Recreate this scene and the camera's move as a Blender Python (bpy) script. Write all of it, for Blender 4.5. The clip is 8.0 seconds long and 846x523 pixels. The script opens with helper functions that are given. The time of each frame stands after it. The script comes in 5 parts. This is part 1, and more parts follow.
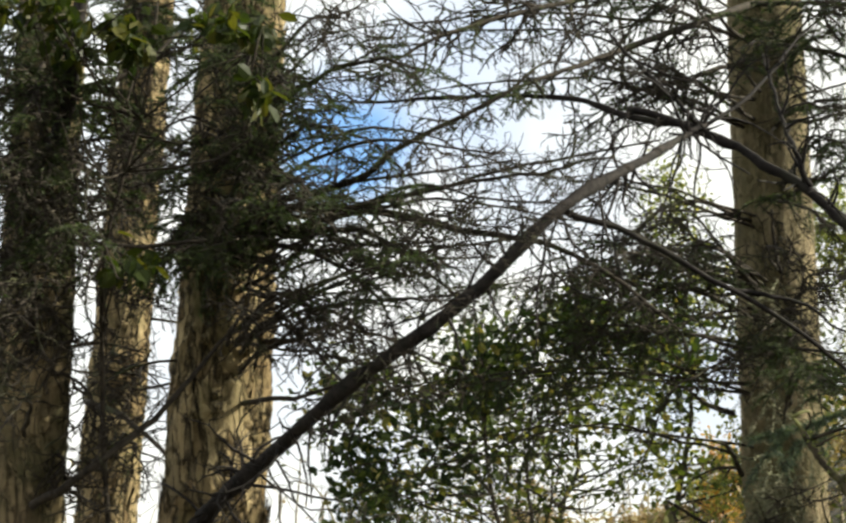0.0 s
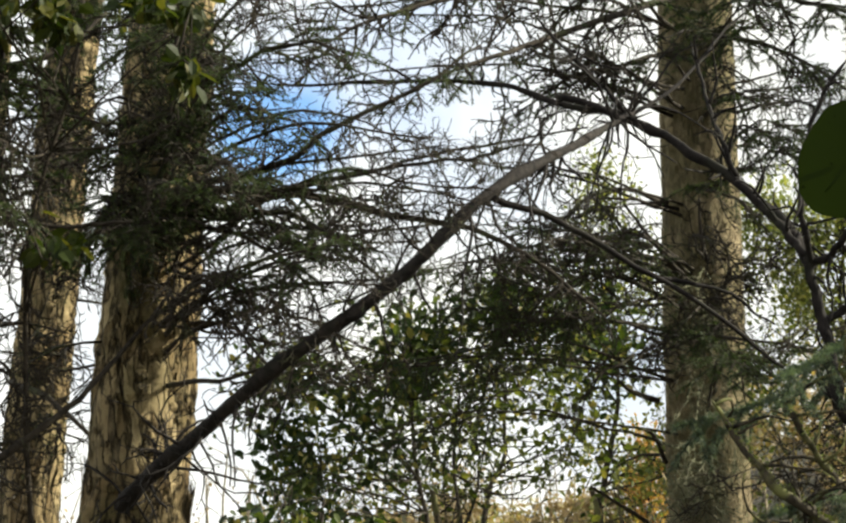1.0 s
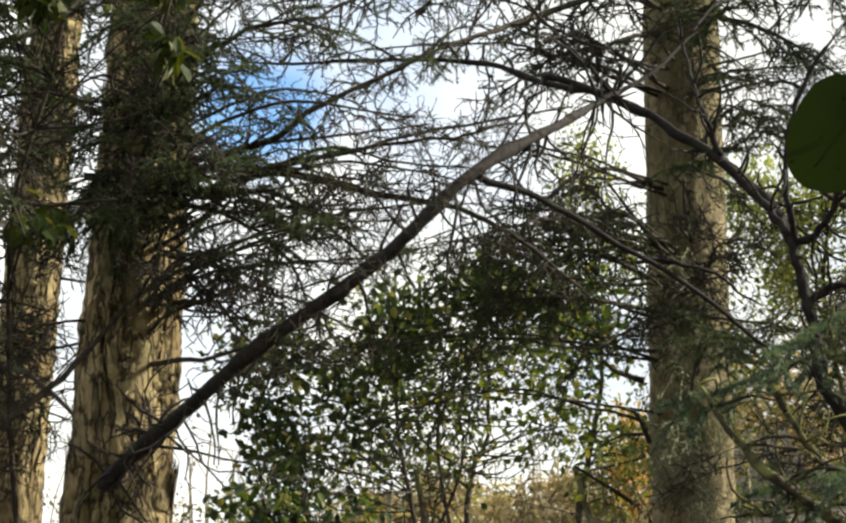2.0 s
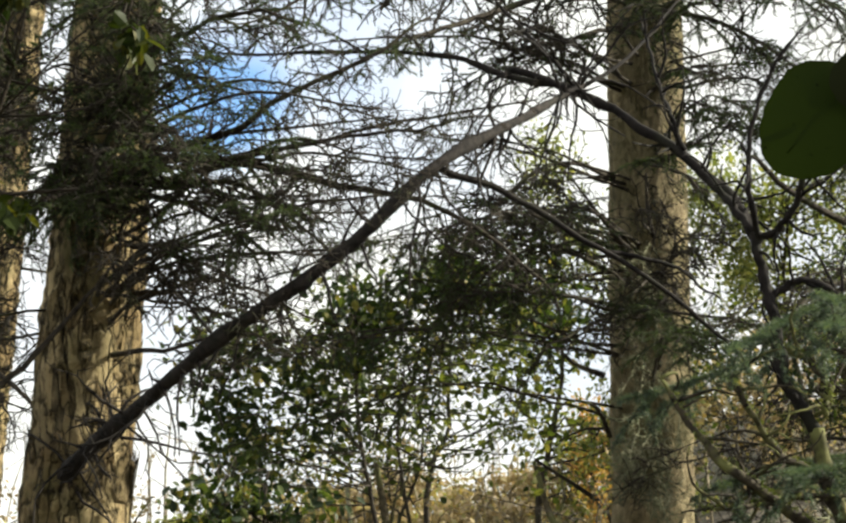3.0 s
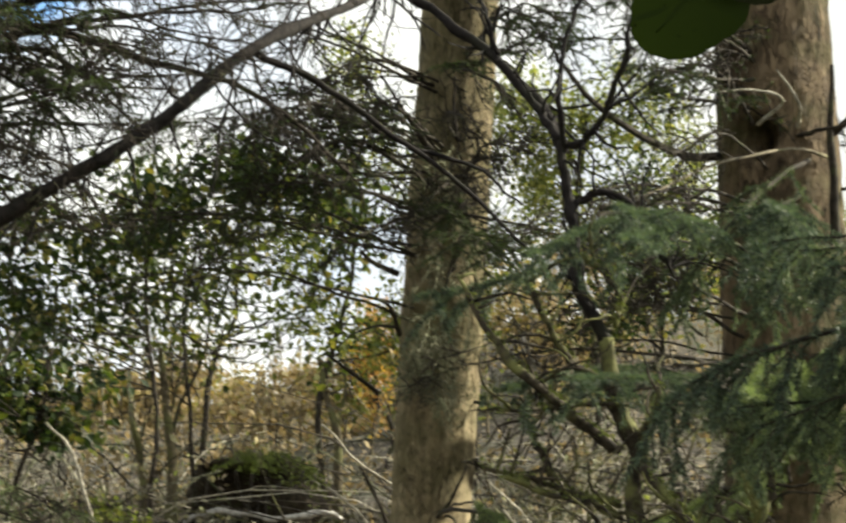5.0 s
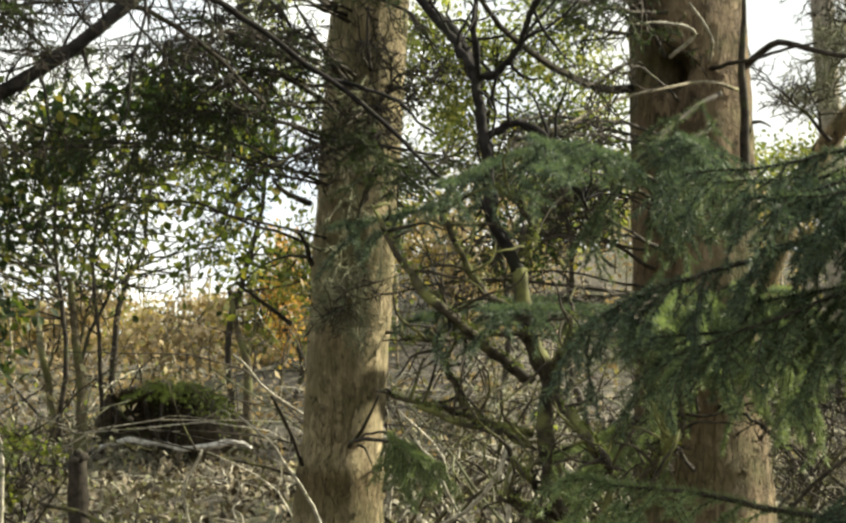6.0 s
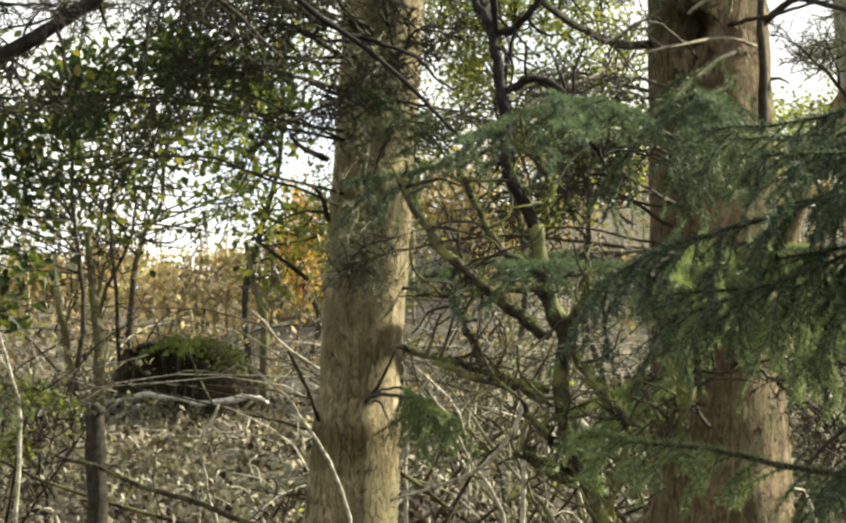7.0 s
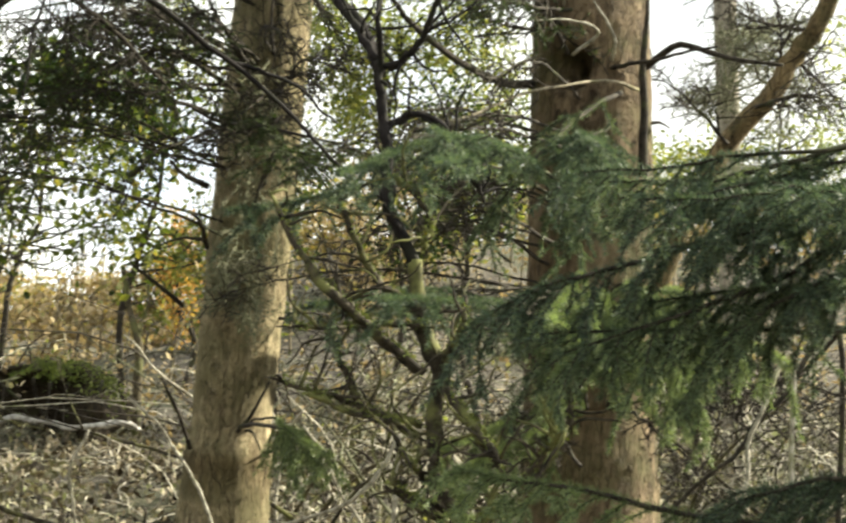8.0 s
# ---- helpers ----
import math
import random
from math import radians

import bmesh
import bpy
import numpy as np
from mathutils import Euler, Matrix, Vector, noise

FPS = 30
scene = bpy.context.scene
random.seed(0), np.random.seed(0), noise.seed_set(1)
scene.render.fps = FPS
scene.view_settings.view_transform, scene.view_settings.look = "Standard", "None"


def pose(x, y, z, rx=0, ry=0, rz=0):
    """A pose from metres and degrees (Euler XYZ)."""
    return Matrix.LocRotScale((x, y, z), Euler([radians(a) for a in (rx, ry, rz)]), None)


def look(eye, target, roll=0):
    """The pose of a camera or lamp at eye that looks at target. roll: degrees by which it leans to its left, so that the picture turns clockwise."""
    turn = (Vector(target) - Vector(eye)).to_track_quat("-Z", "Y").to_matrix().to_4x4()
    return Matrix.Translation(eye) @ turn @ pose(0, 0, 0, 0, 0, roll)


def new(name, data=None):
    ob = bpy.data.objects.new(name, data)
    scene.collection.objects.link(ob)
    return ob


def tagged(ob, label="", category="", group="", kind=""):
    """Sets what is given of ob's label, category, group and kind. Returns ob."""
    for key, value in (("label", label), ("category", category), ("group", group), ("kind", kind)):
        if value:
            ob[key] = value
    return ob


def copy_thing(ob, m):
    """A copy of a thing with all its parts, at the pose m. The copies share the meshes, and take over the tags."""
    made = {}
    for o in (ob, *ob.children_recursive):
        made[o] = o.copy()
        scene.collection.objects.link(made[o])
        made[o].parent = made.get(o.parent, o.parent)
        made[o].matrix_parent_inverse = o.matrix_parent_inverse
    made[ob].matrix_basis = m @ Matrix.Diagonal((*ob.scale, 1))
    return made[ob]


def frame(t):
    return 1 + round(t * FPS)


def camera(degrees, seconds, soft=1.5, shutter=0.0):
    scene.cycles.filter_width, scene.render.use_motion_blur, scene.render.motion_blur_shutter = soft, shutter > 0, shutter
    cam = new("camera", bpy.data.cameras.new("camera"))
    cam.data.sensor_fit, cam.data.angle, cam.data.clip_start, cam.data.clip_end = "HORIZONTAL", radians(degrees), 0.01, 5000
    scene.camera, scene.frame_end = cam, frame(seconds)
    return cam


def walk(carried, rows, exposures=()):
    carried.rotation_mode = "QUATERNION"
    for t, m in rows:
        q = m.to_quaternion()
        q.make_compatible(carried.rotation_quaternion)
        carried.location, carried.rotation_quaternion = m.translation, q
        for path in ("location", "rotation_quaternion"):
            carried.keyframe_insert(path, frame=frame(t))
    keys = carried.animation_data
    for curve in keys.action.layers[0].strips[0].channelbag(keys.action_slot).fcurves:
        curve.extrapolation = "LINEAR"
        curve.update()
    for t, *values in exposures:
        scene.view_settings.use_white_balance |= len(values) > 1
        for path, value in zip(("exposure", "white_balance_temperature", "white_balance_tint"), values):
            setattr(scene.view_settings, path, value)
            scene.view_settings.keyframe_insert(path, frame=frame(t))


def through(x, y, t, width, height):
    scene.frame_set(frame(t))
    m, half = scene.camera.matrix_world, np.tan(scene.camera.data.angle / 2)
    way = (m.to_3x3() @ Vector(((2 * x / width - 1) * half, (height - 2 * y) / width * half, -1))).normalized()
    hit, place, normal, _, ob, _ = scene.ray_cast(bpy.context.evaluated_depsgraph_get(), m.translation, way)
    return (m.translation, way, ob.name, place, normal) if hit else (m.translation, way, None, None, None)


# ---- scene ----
cam = camera(24, 8.0, soft=2.5, shutter=0.4)
walk(cam, [
    (0.0, look((0.0000, 0.0000, 1.6000), (0.0000, 9.7754, 3.7073), -2.247)),
    (0.5, look((0.0146, 0.0000, 1.5957), (0.2482, 9.7729, 3.7020), -2.018)),
    (1.0, look((0.0161, 0.0022, 1.5971), (0.3574, 9.7896, 3.6197), -1.933)),
    (1.5, look((0.0162, 0.0053, 1.5964), (0.3991, 9.8052, 3.5497), -1.910)),
    (3.0, look((0.0071, 0.0183, 1.5890), (0.6234, 9.8190, 3.4779), -1.654)),
    (3.5, look((0.0046, 0.0204, 1.5856), (0.8134, 9.8147, 3.4343), -1.295)),
    (4.0, look((-0.0045, 0.0199, 1.5803), (0.9848, 9.8167, 3.3249), -0.770)),
    (4.5, look((-0.0115, 0.0196, 1.5666), (1.2429, 9.8158, 3.1349), 0.250)),
    (5.0, look((-0.0411, 0.0197, 1.5580), (1.6329, 9.7799, 2.9495), 1.547)),
    (5.2, look((-0.0498, 0.0196, 1.5564), (1.8056, 9.7552, 2.8889), 1.821)),
    (6.3, look((-0.0594, 0.0188, 1.5537), (2.1003, 9.7358, 2.5109), 1.509)),
    (6.5, look((-0.0590, 0.0185, 1.5543), (2.0525, 9.7524, 2.4446), 1.353)),
    (7.0, look((-0.0594, 0.0182, 1.5543), (2.0099, 9.7659, 2.3910), 1.772)),
    (7.5, look((-0.0548, 0.0172, 1.5576), (2.2512, 9.7028, 2.4915), 2.931)),
    (8.0, look((-0.0557, 0.0189, 1.5582), (2.5927, 9.6073, 2.5816), 3.366)),
], exposures=[(0.0, 0.93, 6720, 5), (4.0, 1.00, 6720, 5), (5.2, 1.05, 6800, 4), (6.3, 1.32, 6900, 3), (8.0, 1.54, 6850, 3)])

# ---- world and sun ----
SUN_TURN, SUN_RISE = 84.5, 30.0


def build_world():
    world = bpy.data.worlds.new("sky")
    scene.world = world
    world.use_nodes = True
    n, link = world.node_tree.nodes, world.node_tree.links
    n.clear()
    out = n.new("ShaderNodeOutputWorld")
    clear_sky, cloud = n.new("ShaderNodeBackground"), n.new("ShaderNodeBackground")
    mix = n.new("ShaderNodeMixShader")
    sky = n.new("ShaderNodeTexSky")
    sky.sky_type, sky.sun_disc = "NISHITA", False
    sky.sun_elevation, sky.sun_rotation = radians(SUN_RISE), radians(SUN_TURN)
    deep = n.new("ShaderNodeMix")
    deep.data_type, deep.blend_type = "RGBA", "MULTIPLY"
    deep.inputs[0].default_value, deep.inputs[7].default_value = 1.0, (0.78, 0.98, 1.22, 1)
    link.new(sky.outputs[0], deep.inputs[6])
    link.new(deep.outputs[2], clear_sky.inputs[0])
    clear_sky.inputs[1].default_value = 0.12
    coord = n.new("ShaderNodeTexCoord")
    # broken cloud: a broad noise decides where the blue shows through
    big = n.new("ShaderNodeTexNoise")
    big.inputs["Scale"].default_value, big.inputs["Detail"].default_value = 7.0, 5.0
    link.new(coord.outputs["Generated"], big.inputs["Vector"])
    # the one large gap in the cloud
    away = n.new("ShaderNodeVectorMath")
    away.operation = "DISTANCE"
    away.inputs[1].default_value = GAP
    link.new(coord.outputs["Generated"], away.inputs[0])
    near = n.new("ShaderNodeMapRange")
    near.inputs["From Min"].default_value, near.inputs["From Max"].default_value = 0.0, 0.052
    near.inputs["To Min"].default_value, near.inputs["To Max"].default_value = -0.42, 0.22
    link.new(away.outputs["Value"], near.inputs["Value"])
    add = n.new("ShaderNodeMath")
    link.new(big.outputs["Fac"], add.inputs[0])
    link.new(near.outputs[0], add.inputs[1])
    ramp = n.new("ShaderNodeValToRGB")
    ramp.color_ramp.elements[0].position, ramp.color_ramp.elements[1].position = 0.33, 0.62
    link.new(add.outputs[0], ramp.inputs[0])
    tone = n.new("ShaderNodeValToRGB")
    tone.color_ramp.elements[0].color, tone.color_ramp.elements[1].color = (0.74, 0.79, 0.89, 1), (1.0, 1.0, 0.99, 1)
    tone.color_ramp.elements[0].position, tone.color_ramp.elements[1].position = 0.40, 0.56
    link.new(big.outputs["Fac"], tone.inputs[0])
    link.new(tone.outputs[0], cloud.inputs[0])
    split, dull = n.new("ShaderNodeSeparateXYZ"), n.new("ShaderNodeMapRange")
    dull.interpolation_type = "SMOOTHSTEP"
    link.new(coord.outputs["Generated"], split.inputs[0])
    dull.inputs["From Min"].default_value, dull.inputs["From Max"].default_value = 0.08, 0.36
    dull.inputs["To Min"].default_value, dull.inputs["To Max"].default_value = 0.69, 0.55
    link.new(split.outputs[0], dull.inputs["Value"])
    link.new(dull.outputs[0], cloud.inputs[1])
    link.new(ramp.outputs[0], mix.inputs[0])
    link.new(clear_sky.outputs[0], mix.inputs[1])
    link.new(cloud.outputs[0], mix.inputs[2])
    link.new(mix.outputs[0], out.inputs[0])


GAP = Vector((-0.46, 9.99, 4.32)) - Vector((0.0, 0.0, 1.6))
GAP.normalize()
build_world()
sun = new("sun", bpy.data.lights.new("sun", "SUN"))
sun.data.energy, sun.data.angle, sun.data.color = 5.0, radians(0.6), (1.0, 0.93, 0.80)
toward = Vector((math.sin(radians(SUN_TURN)) * math.cos(radians(SUN_RISE)), math.cos(radians(SUN_TURN)) * math.cos(radians(SUN_RISE)), math.sin(radians(SUN_RISE))))
sun.matrix_world = look(toward * 40, (0, 0, 0))

# ---- materials ----


def shader(name):
    m = bpy.data.materials.new(name)
    m.use_nodes = True
    n = m.node_tree.nodes
    return m, n, m.node_tree.links, n["Principled BSDF"]


def noise_node(n, link, scale, detail=6.0, rough=0.6, stretch=(1, 1, 1)):
    c, mp, t = n.new("ShaderNodeTexCoord"), n.new("ShaderNodeMapping"), n.new("ShaderNodeTexNoise")
    mp.inputs["Scale"].default_value = stretch
    link.new(c.outputs["Object"], mp.inputs[0])
    link.new(mp.outputs[0], t.inputs["Vector"])
    t.inputs["Scale"].default_value, t.inputs["Detail"].default_value, t.inputs["Roughness"].default_value = scale, detail, rough
    return t.outputs["Fac"]


def ramp_node(n, link, fac, stops):
    r = n.new("ShaderNodeValToRGB")
    e = r.color_ramp.elements
    while len(e) < len(stops):
        e.new(0.5)
    for k, (at, col) in enumerate(stops):
        e[k].position, e[k].color = at, (*col, 1)
    link.new(fac, r.inputs[0])
    return r.outputs[0]


def mixed(n, link, fac, a, b, blend="MIX"):
    m = n.new("ShaderNodeMix")
    m.data_type, m.blend_type = "RGBA", blend
    for value, socket in ((fac, m.inputs[0]), (a, m.inputs[6]), (b, m.inputs[7])):
        if isinstance(value, (int, float)):
            socket.default_value = value
        elif isinstance(value, tuple):
            socket.default_value = (*value, 1)
        else:
            link.new(value, socket)
    return m.outputs[2]


def bumped(n, link, bsdf, heights):
    last = None
    for h, strength, dist in heights:
        b = n.new("ShaderNodeBump")
        b.inputs["Strength"].default_value, b.inputs["Distance"].default_value = strength, dist
        link.new(h, b.inputs["Height"])
        if last:
            link.new(last, b.inputs["Normal"])
        last = b.outputs[0]
    link.new(last, bsdf.inputs["Normal"])


def plates(n, link, scale, stretch, edge):
    """Bark plates: how near the joint between two plates is, and a tone for each plate."""
    c, mp = n.new("ShaderNodeTexCoord"), n.new("ShaderNodeMapping")
    mp.inputs["Scale"].default_value = stretch
    link.new(c.outputs["Object"], mp.inputs[0])
    warp, vm = n.new("ShaderNodeTexNoise"), n.new("ShaderNodeVectorMath")
    warp.inputs["Scale"].default_value, warp.inputs["Detail"].default_value = 9.0, 4.0
    link.new(mp.outputs[0], warp.inputs["Vector"])
    vm.operation = "MULTIPLY_ADD"
    vm.inputs[1].default_value = (0.22, 0.22, 0.22)
    link.new(warp.outputs["Color"], vm.inputs[0])
    link.new(mp.outputs[0], vm.inputs[2])
    out = []
    for feature in ("DISTANCE_TO_EDGE", "F1"):
        v = n.new("ShaderNodeTexVoronoi")
        v.feature = feature
        v.inputs["Scale"].default_value = scale
        link.new(vm.outputs[0], v.inputs["Vector"])
        out.append(v.outputs["Distance"] if feature != "F1" else v.outputs["Color"])
    crack = ramp_node(n, link, out[0], [(0.0, (0, 0, 0)), (edge, (1, 1, 1))])
    return crack, out[1]


def bark(name, dark, mid, pale, moss, moss_at=0.62, plate=22.0, cracks=0.35, edge=0.07):
    m, n, link, p = shader(name)
    grain = noise_node(n, link, 30, 8, 0.7, (1, 1, 0.45))
    patch = noise_node(n, link, 4.5, 6, 0.7, (1, 1, 0.6))
    fine = noise_node(n, link, 160, 4, 0.6)
    crack, cell = plates(n, link, plate, (1, 1, 0.30), edge)
    tone = n.new("ShaderNodeSeparateColor")
    link.new(cell, tone.inputs[0])
    col = ramp_node(n, link, tone.outputs[0], [(0.0, mid), (0.55, mixed_colour(mid, pale, 0.35)), (0.85, pale), (1.0, dark)])
    col = mixed(n, link, ramp_node(n, link, grain, [(0.36, (0.75, 0.75, 0.75)), (0.50, (0, 0, 0))]), col, dark)
    light = ramp_node(n, link, patch, [(0.46, (0, 0, 0)), (0.62, (0.8, 0.8, 0.8))])
    col = mixed(n, link, light, col, pale)
    green = ramp_node(n, link, noise_node(n, link, 3.1, 7, 0.7), [(moss_at - 0.14, (0, 0, 0)), (moss_at + 0.06, (0.75, 0.75, 0.75))])
    col = mixed(n, link, green, col, moss)
    rift = mixed(n, link, cracks, (1.0, 1.0, 1.0), crack)
    col = mixed(n, link, 1.0, col, rift, "MULTIPLY")
    rift2, _ = plates(n, link, plate * 0.5, (1, 1, 0.13), 0.05)
    worn = ramp_node(n, link, noise_node(n, link, 7.5, 5, 0.65, (1, 1, 0.5)), [(0.42, (1, 1, 1)), (0.60, (0.0, 0.0, 0.0))])
    deep = mixed(n, link, worn, (1.0, 1.0, 1.0), rift2)
    col = mixed(n, link, cracks, col, mixed(n, link, 1.0, col, deep, "MULTIPLY"))
    geo = n.new("ShaderNodeNewGeometry")
    tint = ramp_node(n, link, geo.outputs["Random Per Island"], [(0.0, (0.60, 0.58, 0.55)), (1.0, (1.25, 1.2, 1.12))])
    col = mixed(n, link, 1.0, col, tint, "MULTIPLY")
    link.new(col, p.inputs["Base Color"])
    p.inputs["Roughness"].default_value, p.inputs["Specular IOR Level"].default_value = 0.88, 0.2
    bumped(n, link, p, [(deep, 0.9, 0.02), (crack, 0.8, 0.012), (grain, 0.9, 0.02), (fine, 0.5, 0.004)])
    return m


def mixed_colour(a, b, t):
    return tuple(x + (y - x) * t for x, y in zip(a, b))


def twig_stuff(name, a, b, moss, at=0.54):
    m, n, link, p = shader(name)
    col = ramp_node(n, link, noise_node(n, link, 30, 5), [(0.35, a), (0.65, b)])
    green = ramp_node(n, link, noise_node(n, link, 6, 5), [(at, (0, 0, 0)), (at + 0.12, (0.8, 0.8, 0.8))])
    link.new(mixed(n, link, green, col, moss), p.inputs["Base Color"])
    p.inputs["Roughness"].default_value, p.inputs["Specular IOR Level"].default_value = 0.85, 0.2
    return m


def leafy(name, stops, through=0.4, gloss=0.5, warm=(1.0, 1.1, 0.45), spots=False):
    """Leaf or needle: reflects and lets light through; each piece has a tone of its own."""
    m, n, link, p = shader(name)
    geo = n.new("ShaderNodeNewGeometry")
    col = ramp_node(n, link, geo.outputs["Random Per Island"], stops)
    wide = ramp_node(n, link, noise_node(n, link, 1.6, 4), [(0.3, (0.65, 0.68, 0.66)), (0.7, (1.2, 1.2, 1.15))])
    col = mixed(n, link, 1.0, col, wide, "MULTIPLY")
    if spots:
        blot = ramp_node(n, link, noise_node(n, link, 120, 3), [(0.66, (1, 1, 1)), (0.74, (0.12, 0.10, 0.05))])
        col = mixed(n, link, 1.0, col, blot, "MULTIPLY")
    link.new(col, p.inputs["Base Color"])
    p.inputs["Roughness"].default_value = gloss
    p.inputs["Specular IOR Level"].default_value = 0.22
    t, mix = n.new("ShaderNodeBsdfTranslucent"), n.new("ShaderNodeMixShader")
    link.new(mixed(n, link, 1.0, col, warm, "MULTIPLY"), t.inputs[0])
    mix.inputs[0].default_value = through
    link.new(p.outputs[0], mix.inputs[1])
    link.new(t.outputs[0], mix.inputs[2])
    link.new(mix.outputs[0], n["Material Output"].inputs[0])
    return m


BARK_TAN = bark("spruce_bark_tan", (0.030, 0.021, 0.013), (0.20, 0.145, 0.075), (0.52, 0.43, 0.25), (0.10, 0.105, 0.040), 0.64, 15.0, 0.85, 0.11)
BARK_SMOOTH = bark("young_spruce_bark", (0.085, 0.068, 0.043), (0.28, 0.228, 0.142), (0.50, 0.425, 0.28), (0.115, 0.11, 0.052), 0.50, 38.0, 0.30)


def dark_banded(m, level, depth, tone):
    """A ragged dark band just below a whorl of branches, fading downwards."""
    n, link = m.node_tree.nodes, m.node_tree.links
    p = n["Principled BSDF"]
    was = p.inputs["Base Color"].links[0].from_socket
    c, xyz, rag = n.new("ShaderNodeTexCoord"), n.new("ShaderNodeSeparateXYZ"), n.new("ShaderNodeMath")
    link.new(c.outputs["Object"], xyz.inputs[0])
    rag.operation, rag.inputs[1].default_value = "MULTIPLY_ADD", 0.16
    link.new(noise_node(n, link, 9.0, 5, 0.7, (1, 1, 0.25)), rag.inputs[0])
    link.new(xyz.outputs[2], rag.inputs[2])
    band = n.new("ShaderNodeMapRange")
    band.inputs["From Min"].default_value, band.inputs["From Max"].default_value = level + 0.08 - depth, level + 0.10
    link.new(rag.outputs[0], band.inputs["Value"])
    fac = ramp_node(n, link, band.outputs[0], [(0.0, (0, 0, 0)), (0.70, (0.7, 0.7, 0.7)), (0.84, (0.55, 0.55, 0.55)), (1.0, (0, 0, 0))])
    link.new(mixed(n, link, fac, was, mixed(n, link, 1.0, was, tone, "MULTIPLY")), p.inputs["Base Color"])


BARK_BROWN = bark("brown_spruce_bark", (0.028, 0.020, 0.013), (0.088, 0.064, 0.041), (0.26, 0.20, 0.13), (0.085, 0.09, 0.036), 0.58, 30.0, 0.15)
dark_banded(BARK_SMOOTH, 1.57, 0.26, (0.45, 0.38, 0.30))
BARK_DARK = bark("spruce_bark_dark", (0.036, 0.028, 0.018), (0.155, 0.120, 0.072), (0.34, 0.27, 0.16), (0.055, 0.066, 0.026), 0.55)
BARK_GREY = bark("grey_bark", (0.11, 0.10, 0.08), (0.25, 0.23, 0.19), (0.44, 0.41, 0.35), (0.20, 0.22, 0.14), 0.66, 26.0, 0.1)
DEAD = twig_stuff("dead_twig", (0.016, 0.013, 0.010), (0.058, 0.048, 0.036), (0.060, 0.066, 0.028))
MOSSY = twig_stuff("mossy_branch", (0.010, 0.008, 0.006), (0.072, 0.060, 0.040), (0.17, 0.175, 0.06), 0.50)
LICHEN = twig_stuff("lichened_twig", (0.060, 0.058, 0.036), (0.17, 0.165, 0.105), (0.19, 0.20, 0.12), 0.45)
STEM = twig_stuff("mossy_stem", (0.045, 0.037, 0.023), (0.13, 0.108, 0.066), (0.12, 0.125, 0.048), 0.46)
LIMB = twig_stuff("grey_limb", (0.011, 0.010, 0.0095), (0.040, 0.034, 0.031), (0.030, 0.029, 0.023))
# darker copy of LIMB: the backlit look is put into the colour
SHADED_WOOD = twig_stuff("shaded_branch", (0.006, 0.005, 0.005), (0.022, 0.018, 0.016), (0.022, 0.022, 0.015))
DRY = twig_stuff("dry_stalk", (0.10, 0.086, 0.058), (0.36, 0.31, 0.22), (0.17, 0.17, 0.06))
EARTH = twig_stuff("dark_earth", (0.014, 0.011, 0.008), (0.060, 0.046, 0.030), (0.060, 0.056, 0.024))
PALE = twig_stuff("grey_bramble", (0.18, 0.165, 0.125), (0.58, 0.54, 0.44), (0.25, 0.26, 0.12))
LOG = twig_stuff("weathered_log", (0.20, 0.19, 0.17), (0.62, 0.60, 0.56), (0.26, 0.27, 0.20), 0.6)
NEEDLE = leafy("spruce_needle", [(0.0, (0.022, 0.038, 0.016)), (0.5, (0.052, 0.082, 0.032)), (1.0, (0.10, 0.128, 0.046))], 0.34, 0.55)
NEEDLE_MID = leafy("green_spruce_needle", [(0.0, (0.054, 0.082, 0.052)), (0.6, (0.140, 0.185, 0.105)), (1.0, (0.26, 0.295, 0.150))], 0.3, 0.5, (1.0, 1.06, 0.7))
NEEDLE_DEEP = leafy("deep_green_spruce_needle", [(0.0, (0.032, 0.052, 0.040)), (0.6, (0.096, 0.135, 0.094)), (1.0, (0.18, 0.215, 0.115))], 0.3, 0.5, (1.0, 1.06, 0.7))
NEEDLE_FRESH = leafy("fresh_spruce_needle", [(0.0, (0.105, 0.145, 0.075)), (1.0, (0.27, 0.32, 0.160))], 0.36, 0.5, (1.0, 1.05, 0.6))
FERN = leafy("fern_green", [(0.0, (0.16, 0.22, 0.05)), (1.0, (0.34, 0.40, 0.11))], 0.4, 0.6)
LEAF_DARK = leafy("evergreen_leaf", [(0.0, (0.014, 0.026, 0.012)), (0.55, (0.040, 0.062, 0.020)), (0.85, (0.11, 0.135, 0.035)), (1.0, (0.24, 0.19, 0.06))], 0.38, 0.5)
LEAF_LIGHT = leafy("yellow_green_leaf", [(0.0, (0.10, 0.12, 0.045)), (0.6, (0.23, 0.25, 0.085)), (1.0, (0.40, 0.36, 0.14))], 0.5, 0.5)
LEAF_MIX = leafy("mixed_green_leaf", [(0.0, (0.030, 0.042, 0.014)), (0.5, (0.085, 0.105, 0.030)), (0.85, (0.20, 0.21, 0.06)), (1.0, (0.32, 0.24, 0.08))], 0.45, 0.5)
LEAF_OLIVE = leafy("olive_leaf", [(0.0, (0.020, 0.034, 0.008)), (0.7, (0.050, 0.064, 0.012)), (1.0, (0.11, 0.10, 0.02))], 0.4, 0.5)
